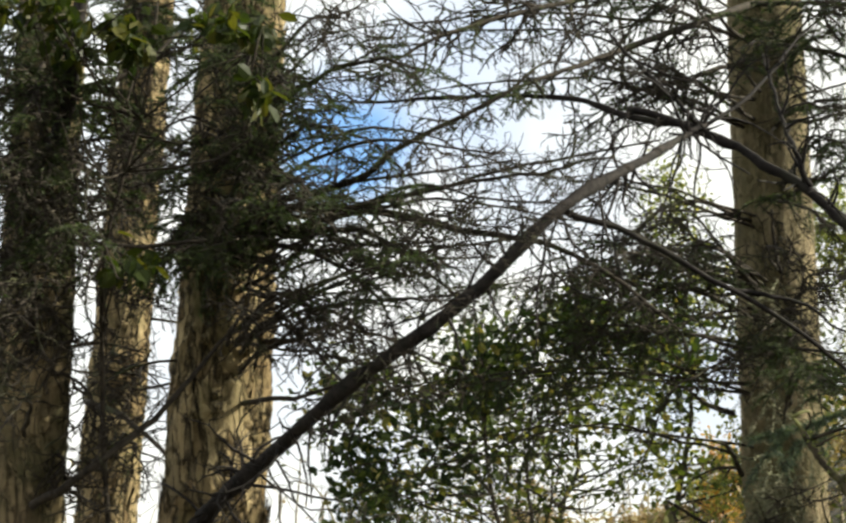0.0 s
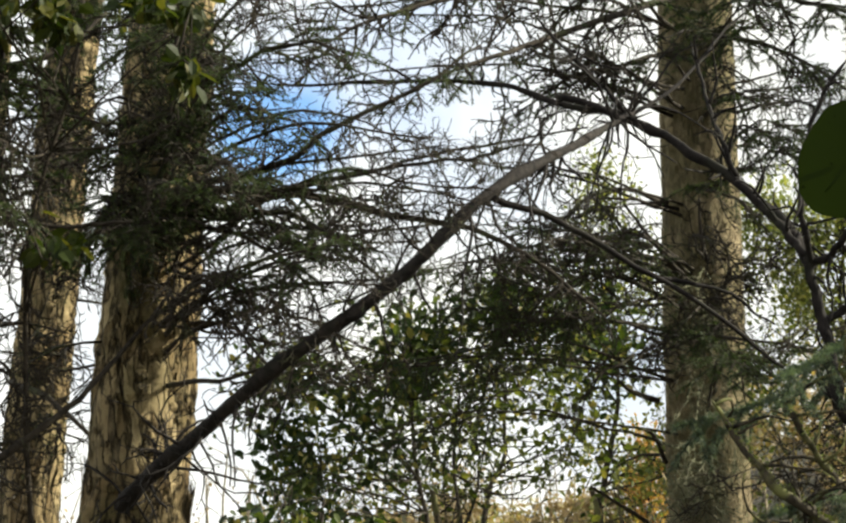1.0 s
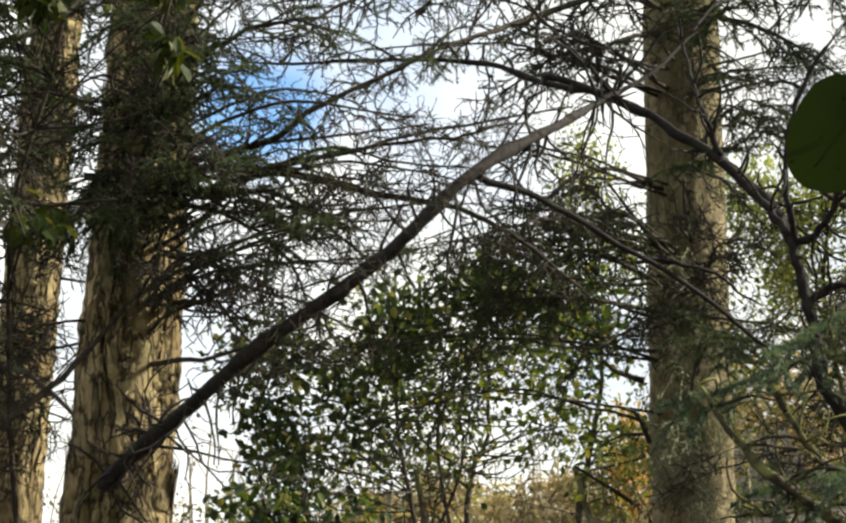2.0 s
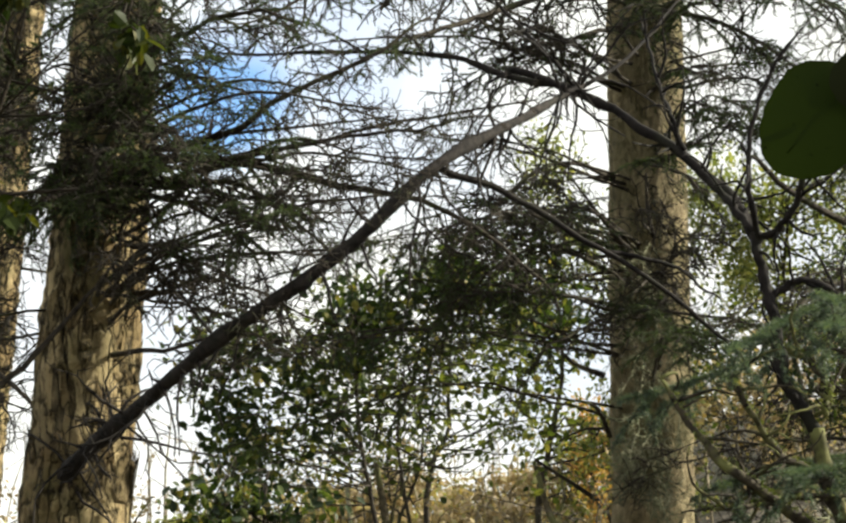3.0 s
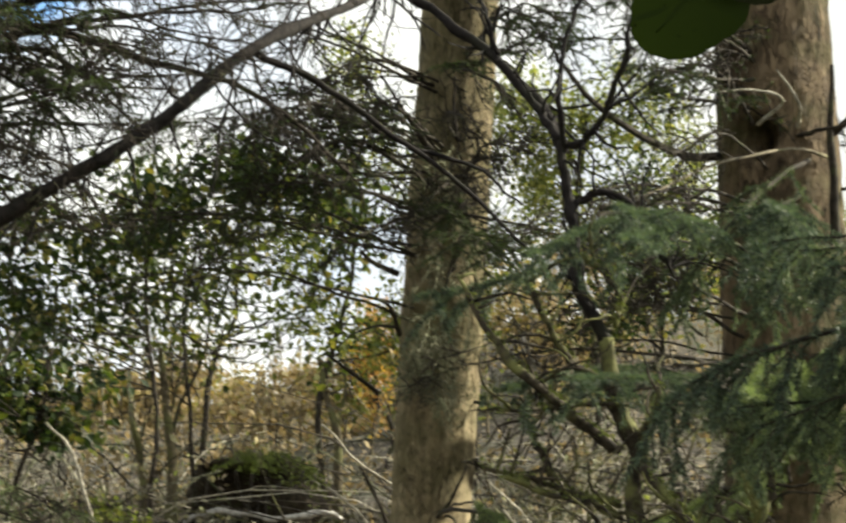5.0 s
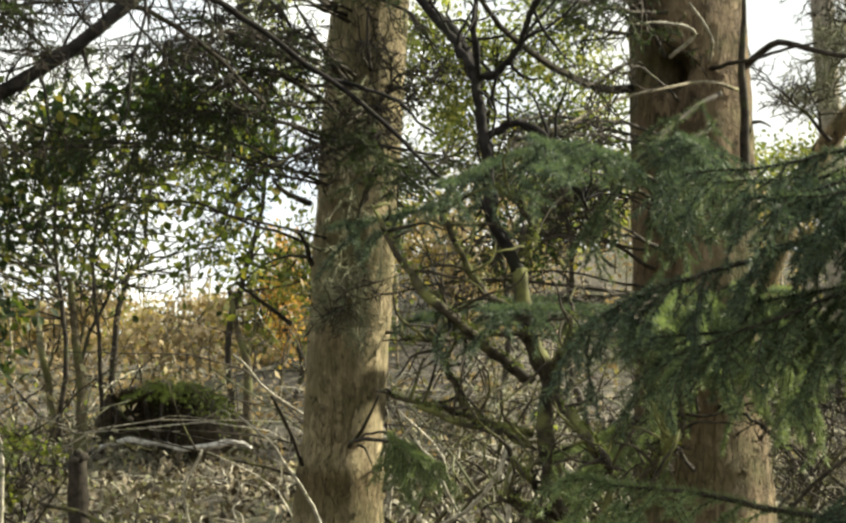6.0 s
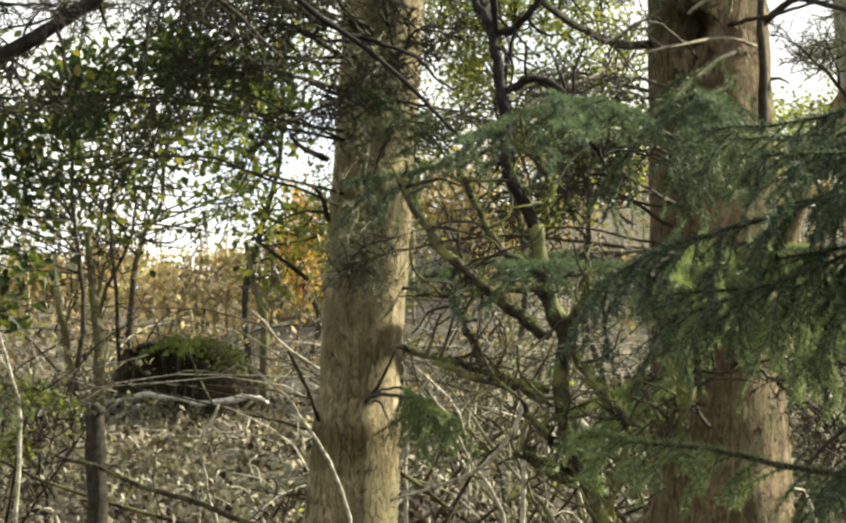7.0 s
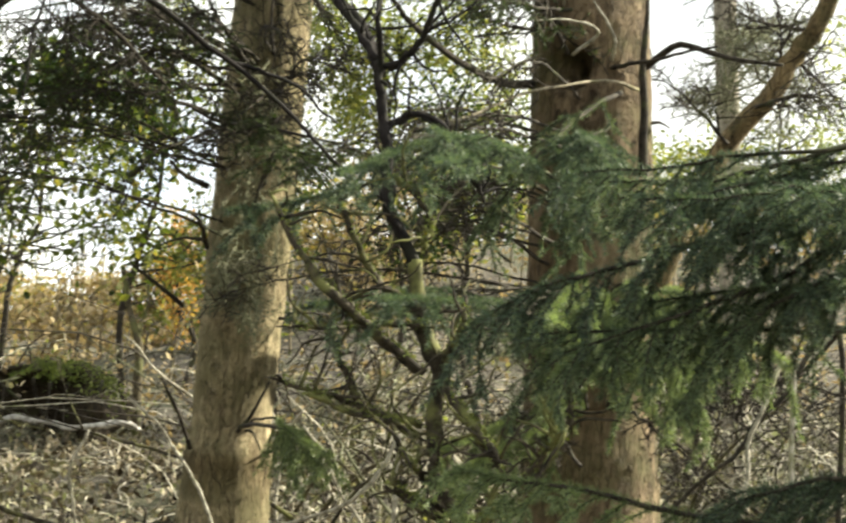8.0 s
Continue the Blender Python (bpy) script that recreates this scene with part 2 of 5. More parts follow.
LEAF_AUTUMN = leafy("autumn_leaf", [(0.0, (0.26, 0.21, 0.09)), (0.45, (0.40, 0.32, 0.17)), (0.85, (0.45, 0.28, 0.14)), (1.0, (0.44, 0.39, 0.19))], 0.45, 0.6)
LEAF_RUST = leafy("rust_leaf", [(0.0, (0.36, 0.19, 0.06)), (0.6, (0.58, 0.30, 0.11)), (1.0, (0.58, 0.42, 0.15))], 0.5, 0.6)
LEAF_BROWN = leafy("withered_bracken", [(0.0, (0.20, 0.16, 0.085)), (0.5, (0.38, 0.29, 0.175)), (0.85, (0.48, 0.38, 0.235)), (1.0, (0.30, 0.31, 0.13))], 0.3, 0.8, (1.0, 0.9, 0.6))
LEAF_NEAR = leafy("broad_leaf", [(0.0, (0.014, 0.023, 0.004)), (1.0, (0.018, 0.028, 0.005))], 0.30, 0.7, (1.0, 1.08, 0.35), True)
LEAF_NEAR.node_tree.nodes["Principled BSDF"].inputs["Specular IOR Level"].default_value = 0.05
# near-leaf green darkened and less translucent: shade on it put into the colour
LEAF_SHADED = leafy("shaded_broad_leaf", [(0.0, (0.010, 0.014, 0.004)), (1.0, (0.014, 0.018, 0.004))], 0.06, 0.8, (1.0, 1.1, 0.3))
LEAF_DEAD = leafy("dead_leaf", [(0.0, (0.025, 0.019, 0.013)), (0.5, (0.135, 0.110, 0.080)), (0.85, (0.30, 0.255, 0.185)), (1.0, (0.44, 0.39, 0.29))], 0.1, 0.85, (1.0, 0.9, 0.6))
LEAF_DULL = leafy("dull_bramble_leaf", [(0.0, (0.085, 0.080, 0.055)), (0.5, (0.21, 0.195, 0.135)), (0.9, (0.37, 0.345, 0.26)), (1.0, (0.26, 0.28, 0.13))], 0.22, 0.75, (1.0, 1.0, 0.6))
MOSS = leafy("moss", [(0.0, (0.085, 0.105, 0.030)), (1.0, (0.27, 0.30, 0.10))], 0.2, 0.9)


def litter():
    m, n, link, p = shader("leaf_litter")
    a, b = noise_node(n, link, 9, 8, 0.7), noise_node(n, link, 0.9, 5)
    col = ramp_node(n, link, a, [(0.34, (0.016, 0.012, 0.008)), (0.52, (0.105, 0.088, 0.064)), (0.70, (0.30, 0.26, 0.19))])
    green = ramp_node(n, link, b, [(0.48, (0, 0, 0)), (0.62, (0.7, 0.7, 0.7))])
    link.new(mixed(n, link, green, col, (0.055, 0.060, 0.022)), p.inputs["Base Color"])
    p.inputs["Roughness"].default_value = 0.95
    bumped(n, link, p, [(a, 1.0, 0.05)])
    return m


LITTER = litter()

# ---- mesh tools ----
rng = np.random.default_rng(7)


class Soup:
    """Vertices and triangles gathered for one mesh."""

    def __init__(self):
        self.v, self.f, self.n = [], [], 0

    def add(self, v, f):
        self.v.append(np.asarray(v, float))
        self.f.append(np.asarray(f, int) + self.n)
        self.n += len(v)

    def mesh(self, name, material, smooth=True):
        v, f = np.concatenate(self.v), np.concatenate(self.f)
        me = bpy.data.meshes.new(name)
        me.vertices.add(len(v))
        me.vertices.foreach_set("co", v.ravel().astype(np.float32))
        me.loops.add(f.size)
        me.loops.foreach_set("vertex_index", f.ravel().astype(np.int32))
        me.polygons.add(len(f))
        me.polygons.foreach_set("loop_start", np.arange(0, f.size, 3, dtype=np.int32))
        me.update(calc_edges=True)
        me.polygons.foreach_set("use_smooth", np.full(len(f), smooth))
        me.materials.append(material)
        return me


def part(name, soup, material, parent, label="", smooth=True):
    """Links what was gathered as one mesh object under a thing or a part (or on its own)."""
    ob = new(name, soup.mesh(name, material, smooth))
    if parent is not None:
        ob.parent = parent
    if label:
        tagged(ob, label)
    return ob


def thing(name, label, category, group="", kind=""):
    return tagged(new(name), label, category, group, kind)


def unit(v):
    v = np.asarray(v, float)
    return v / np.maximum(np.linalg.norm(v, axis=-1, keepdims=True), 1e-9)


def curve(points, n, wobble=0.0):
    """A smooth line through the points, with a little unrest."""
    p = np.asarray(points, float)
    p = np.vstack([2 * p[0] - p[1], p, 2 * p[-1] - p[-2]])
    u = np.linspace(0, len(p) - 3 - 1e-6, n)
    k = u.astype(int)
    t = (u - k)[:, None]
    a, b, c, d = p[k], p[k + 1], p[k + 2], p[k + 3]
    out = 0.5 * (2 * b + (c - a) * t + (2 * a - 5 * b + 4 * c - d) * t * t + (3 * b - a - 3 * c + d) * t ** 3)
    if wobble:
        w = rng.normal(0, 1, (n, 3))
        w = (w + np.roll(w, 1, 0) + np.roll(w, -1, 0)) / 3
        ends = np.minimum(1, np.minimum(np.arange(n), np.arange(n)[::-1]) / 2)[:, None]
        out += w * wobble * ends
    return out


def tube(soup, pts, r0, r1, sides=5, radii=None):
    pts = np.asarray(pts, float)
    n = len(pts)
    tang = unit(np.gradient(pts, axis=0))
    ref = np.array([0.31, 0.17, 0.93]) if abs(tang[0, 2]) < 0.9 else np.array([1.0, 0.1, 0.0])
    a = unit(np.cross(tang, ref))
    b = np.cross(tang, a)
    r = np.linspace(r0, r1, n) if radii is None else np.asarray(radii)
    ang = np.linspace(0, 2 * math.pi, sides, endpoint=False)
    ring = a[:, None] * np.cos(ang)[None, :, None] + b[:, None] * np.sin(ang)[None, :, None]
    v = (pts[:, None] + ring * (r[:, None, None] if r.ndim == 1 else r[:, :, None])).reshape(-1, 3)
    i, j = np.meshgrid(np.arange(n - 1), np.arange(sides), indexing="ij")
    j2 = (j + 1) % sides
    q = np.stack([i * sides + j, i * sides + j2, (i + 1) * sides + j2, (i + 1) * sides + j], -1).reshape(-1, 4)
    f = np.concatenate([q[:, [0, 1, 2]], q[:, [0, 2, 3]]])
    caps = np.array([[0, k + 1, k] for k in range(1, sides - 1)] + [[(n - 1) * sides, (n - 1) * sides + k, (n - 1) * sides + k + 1] for k in range(1, sides - 1)])
    soup.add(v, np.concatenate([f, caps]))


def bases(way, up, roll=None):
    """Rotations that bring x to the way and z near to up, one for each row."""
    x = unit(way)
    y = unit(np.cross(np.broadcast_to(up, x.shape), x))
    z = np.cross(x, y)
    if roll is not None:
        c, s = np.cos(roll)[:, None], np.sin(roll)[:, None]
        y, z = c * y + s * z, c * z - s * y
    return np.stack([x, y, z], -1)


def scatter(soup, v, f, places, turns, sizes):
    """Copies of one small shape into one mesh."""
    n, m = len(places), len(v)
    out = np.einsum("nij,mj->nmi", turns, v) * np.asarray(sizes).reshape(n, 1, 1) + np.asarray(places)[:, None]
    soup.add(out.reshape(-1, 3), (np.asarray(f)[None] + (np.arange(n) * m)[:, None, None]).reshape(-1, 3))


# ---- spruce twigs ----


def needles_on(soup, pts, per_metre, length, width, one_sided=0.0):
    seg = np.linalg.norm(np.diff(pts, axis=0), axis=1)
    n = max(4, int(seg.sum() * per_metre))
    u = rng.uniform(0, len(pts) - 1.001, n)
    k = u.astype(int)
    base = pts[k] + (pts[k + 1] - pts[k]) * (u - k)[:, None]
    axis = unit(pts[k + 1] - pts[k])
    side = unit(np.cross(axis, [0.1, 0.2, 1.0]))
    top = np.cross(side, axis)
    ang = rng.uniform(0, 2 * math.pi, n)
    radial = side * np.cos(ang)[:, None] + top * (np.sin(ang) * (1 - one_sided))[:, None]
    way = unit(axis * rng.uniform(0.35, 0.9, n)[:, None] + radial)
    across = unit(np.cross(way, rng.normal(0, 1, (n, 3))))
    size = length * rng.uniform(0.7, 1.15, n)[:, None]
    v = np.stack([base - across * width / 2, base + across * width / 2, base + way * size], 1).reshape(-1, 3)
    soup.add(v, np.arange(3 * n).reshape(-1, 3))


def crooked(start, way, length, n, bend, droop):
    """A line that wanders as a twig does: each step turns a little, and it sinks towards its end."""
    p, w = np.array(start, float), unit(way)
    out, turn = [p], rng.normal(0, bend * 0.5, 3)
    for k in range(n - 1):
        turn = turn * 0.45 + rng.normal(0, bend, 3)
        w = unit(w + turn + np.array([0, 0, -droop * (k + 1) / n]))
        p = p + w * length / (n - 1)
        out.append(p)
    return np.array(out)


def tufts_on(soup, pts, count, length, width):
    """Short tufts of needles at places along a twig, thickest at its tip."""
    for _ in range(count):
        u = min(0.999, rng.uniform(0.25, 1.15)) * (len(pts) - 1)
        k = min(int(u), len(pts) - 2)
        p = pts[k] + (pts[k + 1] - pts[k]) * (u - k)
        q = p + unit(pts[k + 1] - pts[k] + rng.normal(0, 0.012, 3)) * length * rng.uniform(0.8, 2.0)
        needles_on(soup, np.array([p, q]), 6 / max(1e-4, np.linalg.norm(q - p)), length, width, 0.3)


def sprig(live, coarse=False):
    """A side twig 1 m long along x, with its own side twigs: wood and needles."""
    wood, green = Soup(), Soup()
    bend, droop, sides = {"full": (0.06, 0.10, 6), "thin": (0.16, 0.16, 7), "dead": (0.24, 0.20, 7)}[live]
    main = crooked((0, 0, 0), (1, rng.normal(0, 0.1), 0.05), 1.0, 8, bend, droop)
    tube(wood, main, 0.020, 0.008, 3)
    tips = [main]
    for k in range(5 if coarse else sides):
        at = 0.08 + 0.84 * (k + rng.uniform(0, 0.8)) / (5 if coarse else sides)
        x = at * 6.999
        p = main[int(x)] * (1 - x % 1) + main[int(x) + 1] * (x % 1)
        side = 1 if k % 2 else -1
        long = (0.58 * (1 - at) + 0.13) * rng.uniform(0.5, 1.2)
        turn = 0.9 + (0.10 if live == "full" else 0.38) * rng.normal()
        w = np.array([math.cos(turn), side * math.sin(turn), rng.uniform(-0.3, 0.1) + (0.05 if live == "full" else 0.4) * rng.normal()])
        t = crooked(p, w, long, 5, bend * 1.3, droop * 1.2)
        tube(wood, t, 0.0135, 0.007, 3)
        tips.append(t)
        if coarse:
            continue
        for _ in range({"full": 1, "thin": 2, "dead": 2}[live]):
            i = rng.integers(1, len(t))
            w2 = unit(t[i] - t[i - 1]) + rng.normal(0, 0.55 if live in ("thin", "dead") else 0.3, 3) * [1, 1, 0.7]
            e = crooked(t[i], w2, rng.uniform(0.07, 0.20), 4, bend * 1.5, droop)
            tube(wood, e, 0.009, 0.006, 3)
            tips.append(e)
    for t in tips:
        if coarse:
            needles_on(green, t, 30, 0.052, 0.026, 0.35)
        elif live == "full":
            needles_on(green, t, 120, 0.060, 0.015, 0.3)
        elif live == "thin":
            tufts_on(green, t, int(rng.integers(0, 3)), 0.042, 0.013)
    return wood, green


def flat(soup):
    return (np.concatenate(soup.v), np.concatenate(soup.f)) if soup.v else None


def sprig_kit(live, count, coarse=False):
    made = []
    for _ in range(count):
        w, g = sprig(live, coarse)
        made.append((flat(w), flat(g)))
    return made


KIT = {"full": sprig_kit("full", 8), "thin": sprig_kit("thin", 8), "dead": sprig_kit("dead", 10), "coarse": sprig_kit("full", 4, True)}


def fingered(parent, points, count, size, r, green, droop, wobble, name, wood_mat, start):
    """A live spruce branch: main twig and hanging side fingers, each sheathed in needles."""
    wood, leaf = Soup(), Soup()
    n = 18
    main = curve(points, n, wobble)
    tube(wood, main, r, max(0.002, r * 0.25), 6)
    tang = unit(np.gradient(main, axis=0))
    needles_on(leaf, main[int(start * n):], 1500, 0.030, 0.0036, 0.15)
    for k in range(count):
        u = start + (0.99 - start) * (k + rng.uniform(0, 1)) / count
        x = u * (n - 1.001)
        i = int(x)
        p = main[i] + (main[i + 1] - main[i]) * (x - i)
        side = unit(np.cross(tang[i], [0, 0, 1.0])) * (1 if k % 2 else -1)
        way = unit(tang[i] * rng.uniform(0.6, 1.1) + side * rng.uniform(0.3, 0.9) + np.array([0, 0, -droop * rng.uniform(0.3, 1.6)]))
        line = crooked(p, way, size * rng.uniform(0.55, 1.15) * (1.15 - 0.55 * u), 8, 0.05, 0.10 + 0.25 * droop)
        tube(wood, line, 0.0032, 0.0015, 3)
        needles_on(leaf, line, 900, 0.025, 0.0034, 0.25)
        for q in range(int(rng.integers(3, 6))):
            j = int(rng.integers(1, 7))
            w2 = unit(line[j + 1] - line[j]) + unit(np.cross(line[j + 1] - line[j], [0, 0.1, 1.0])) * (0.7 if q % 2 else -0.7) + rng.normal(0, 0.15, 3) - [0, 0, 0.3 * droop]
            sub = crooked(line[j], w2, size * rng.uniform(0.15, 0.42), 5, 0.07, 0.1 + 0.3 * droop)
            tube(wood, sub, 0.002, 0.0012, 3)
            needles_on(leaf, sub, 850, 0.023, 0.0034, 0.25)
    ob = part(name, wood, wood_mat or DEAD, parent)
    part("needles", leaf, green or NEEDLE_MID, ob, smooth=False)
    return ob


def bough(parent, points, count, size, kinds="full", r=0.012, green=None, droop=0.25, wobble=0.012, name="bough", wood_mat=None, spread=1.0, tail=0.012, start=0.12):
    """A spruce branch through the points, with side twigs to both sides, and its needles."""
    if kinds == "finger":
        return fingered(parent, points, count, size, r, green, droop, wobble, name, wood_mat, start)
    wood, leaf = Soup(), Soup()
    n = 18
    main = curve(points, n, wobble)
    tube(wood, main, r, max(0.002, r * 0.25), 6)
    kinds = kinds.split()
    tang = unit(np.gradient(main, axis=0))
    groups = {}
    for k in range(count):
        u = start + (1 - start) * (k + rng.uniform(0, 1)) / count
        x = u * (n - 1.001)
        i = int(x)
        p = main[i] + (main[i + 1] - main[i]) * (x - i)
        t = tang[i]
        side = unit(np.cross(t, [0, 0, 1.0])) * (1 if k % 2 else -1)
        kind = kinds[rng.integers(len(kinds))]
        loose = 0.38 if kind in ("thin", "dead") else 0.15
        way = unit(t * rng.uniform(0.4, 1.0) + side * spread * rng.uniform(0.5, 1.1) + np.array([0, 0, -droop * rng.uniform(0.2, 2.2)]) + rng.normal(0, loose, 3))
        long = size * rng.uniform(0.5, 1.2) * (1.15 - 0.6 * u)
        groups.setdefault((kind, int(rng.integers(len(KIT[kind])))), []).append((p, way, long))
    groups.setdefault((kinds[0], 0), []).append((main[-2], tang[-1], size * 0.7))
    for (kind, which), items in groups.items():
        (wv, wf), g = KIT[kind][which]
        places = np.array([a for a, _, _ in items])
        turns = bases(np.array([b for _, b, _ in items]), np.array([0, 0.02, 1.0]), rng.normal(0, 1.2 if kind in ("thin", "dead") else 0.4, len(items)))
        sizes = np.array([c for _, _, c in items])
        scatter(wood, wv, wf, places, turns, sizes)
        if g is not None:
            scatter(leaf, g[0], g[1], places, turns, sizes)
    ob = part(name, wood, wood_mat or DEAD, parent)
    if leaf.v:
        part("needles", leaf, green or NEEDLE, ob, smooth=False)
    return ob


# ---- broad leaves ----
LEAF_V = np.array([(0, 0, 0), (0.35, 0.31, 0.05), (0.35, -0.31, 0.05), (0.72, 0.26, 0.04), (0.72, -0.26, 0.04), (1, 0, -0.05), (0.36, 0, -0.02), (0.72, 0, -0.03)], float)
LEAF_F = np.array([(0, 6, 1), (0, 2, 6), (1, 6, 7), (1, 7, 3), (2, 7, 6), (2, 4, 7), (3, 7, 5), (4, 5, 7)])
LEAF_SMALL_V = np.array([(0, 0, 0), (0.5, 0.27, 0.06), (0.5, -0.27, 0.06), (1, 0, -0.04)], float)
LEAF_SMALL_F = np.array([(0, 2, 1), (1, 2, 3)])


def leaves_at(soup, places, size, hang=0.4, small=True):
    n = len(places)
    way = unit(rng.normal(0, 1, (n, 3)) + np.array([0, 0, -hang]))
    turns = bases(way, np.array([0.1, 0.05, 1.0]), rng.normal(0, 0.9, n))
    v, f = (LEAF_SMALL_V, LEAF_SMALL_F) if small else (LEAF_V, LEAF_F)
    scatter(soup, v, f, places, turns, size * rng.uniform(0.6, 1.2, n))


def ground_height(x, y):
    x, y = np.asarray(x, float), np.asarray(y, float)
    d = np.hypot(x, np.maximum(y, 0)) * (y > 0)
    z = np.interp(d, [0, 5, 9, 13, 16, 25, 40, 70, 200], [0.0, 0.10, 0.75, 1.30, 1.60, 2.75, 4.1, 3.8, 2.0])
    turn = np.degrees(np.arctan2(x, np.maximum(y, 0.01)))
    bank = np.clip((turn - 6.5) / 7.0, 0, 1) * np.clip((d - 14) / 15, 0, 1) * np.clip((110 - d) / 60, 0, 1) * np.clip((60 - turn) / 20, 0, 1)
    z = z + 1.7 * bank * bank * (3 - 2 * bank)
    bump = 0.07 * np.sin(x * 1.7 + 0.4 * y) + 0.06 * np.sin(y * 1.3 - 0.8 * x) + 0.04 * np.sin(3.1 * x + 2.3 * y)
    return z + bump * np.clip((d - 2) / 4, 0, 1)


def leafy_tree(name, label, category, foot, blobs, leaf, leaf_size, count, wood_mat, r=0.06, twigs=3, group="", small=True, hang=0.4, limbs_each=9, clump=0.26):
    """Trunk, limbs that reach every part of the crown, and the leaves. blobs: centre, radii and share of the leaves."""
    tree = thing(name, label, category, group)
    wood, green = Soup(), Soup()
    foot = np.array([foot[0], foot[1], float(ground_height(foot[0], foot[1])) - 0.1])
    centre = np.mean([b[0] for b in blobs], axis=0)
    high = centre + [0, 0, 0.3]
    stem = curve([foot, foot + (high - foot) * 0.35 + rng.normal(0, 0.12, 3), foot + (high - foot) * 0.7 + rng.normal(0, 0.12, 3), high], 20, 0.025)
    tube(wood, stem, r * 0.7, r * 0.25, 8)
    part("trunk", wood, wood_mat, tree)
    limbs = Soup()
    for c, radii, share in blobs:
        c, radii = np.asarray(c, float), np.asarray(radii, float)
        k = max(3, int(limbs_each * share * len(blobs)))
        spots = c + unit(rng.normal(0, 1, (k, 3))) * rng.uniform(0.15, 1.0, (k, 1)) ** 0.5 * radii
        for s in spots:
            src = stem[int(np.clip((s[2] - 0.2 - foot[2]) / max(high[2] - foot[2], 0.1), 0.15, 0.98) * 19)]
            path = curve([src, src * 0.55 + s * 0.45 + rng.normal(0, 0.12, 3), src * 0.2 + s * 0.8 + rng.normal(0, 0.08, 3), s], 10, 0.03)
            tube(limbs, path, r * 0.22, 0.003, 4)
            for _ in range(twigs):
                p = path[rng.integers(4, 9)]
                tube(limbs, curve([p, p + rng.normal(0, 0.12, 3), p + rng.normal(0, 0.22, 3) + [0, 0, -0.05]], 5), 0.005, 0.002, 3)
        n = int(count * share)
        pick = spots[rng.integers(0, k, n)]
        leaves_at(green, pick + rng.normal(0, 1, (n, 3)) * radii * clump, leaf_size, hang, small)
    tagged(part("branchwork", limbs, wood_mat, tree), kind="stuff")
    part("crown", green, leaf, tree, smooth=False)
    return tree


# ---- ground ----


def build_ground():
    nx, ny = 150, 170
    xs = np.sinh(np.linspace(-4.2, 4.2, nx)) * 8
    ys = np.concatenate([-np.geomspace(200, 3, 30), np.linspace(-2.5, 45, 110), np.geomspace(47, 260, 30)])
    gx, gy = np.meshgrid(xs, ys, indexing="ij")
    v = np.stack([gx, gy, ground_height(gx, gy)], -1).reshape(-1, 3)
    m = len(ys)
    i, j = np.meshgrid(np.arange(nx - 1), np.arange(m - 1), indexing="ij")
    a = (i * m + j).ravel()
    f = np.concatenate([np.stack([a, a + m, a + m + 1], 1), np.stack([a, a + m + 1, a + 1], 1)])
    s = Soup()
    s.add(v, f)
    ob = part("ground", s, LITTER, None)
    tagged(ob, "brown woodland slope of leaf litter and moss", "ground", kind="structure")


build_ground()

# ---- spruces ----
FLAKE_V = np.array([(-0.5, -0.35, 0), (0.5, -0.4, 0.02), (0.55, 0.3, 0.03), (-0.45, 0.4, 0.01), (0.0, 0.0, 0.18)], float)
FLAKE_F = np.array([(0, 1, 4), (1, 2, 4), (2, 3, 4), (3, 0, 4)])


AXIS = {}


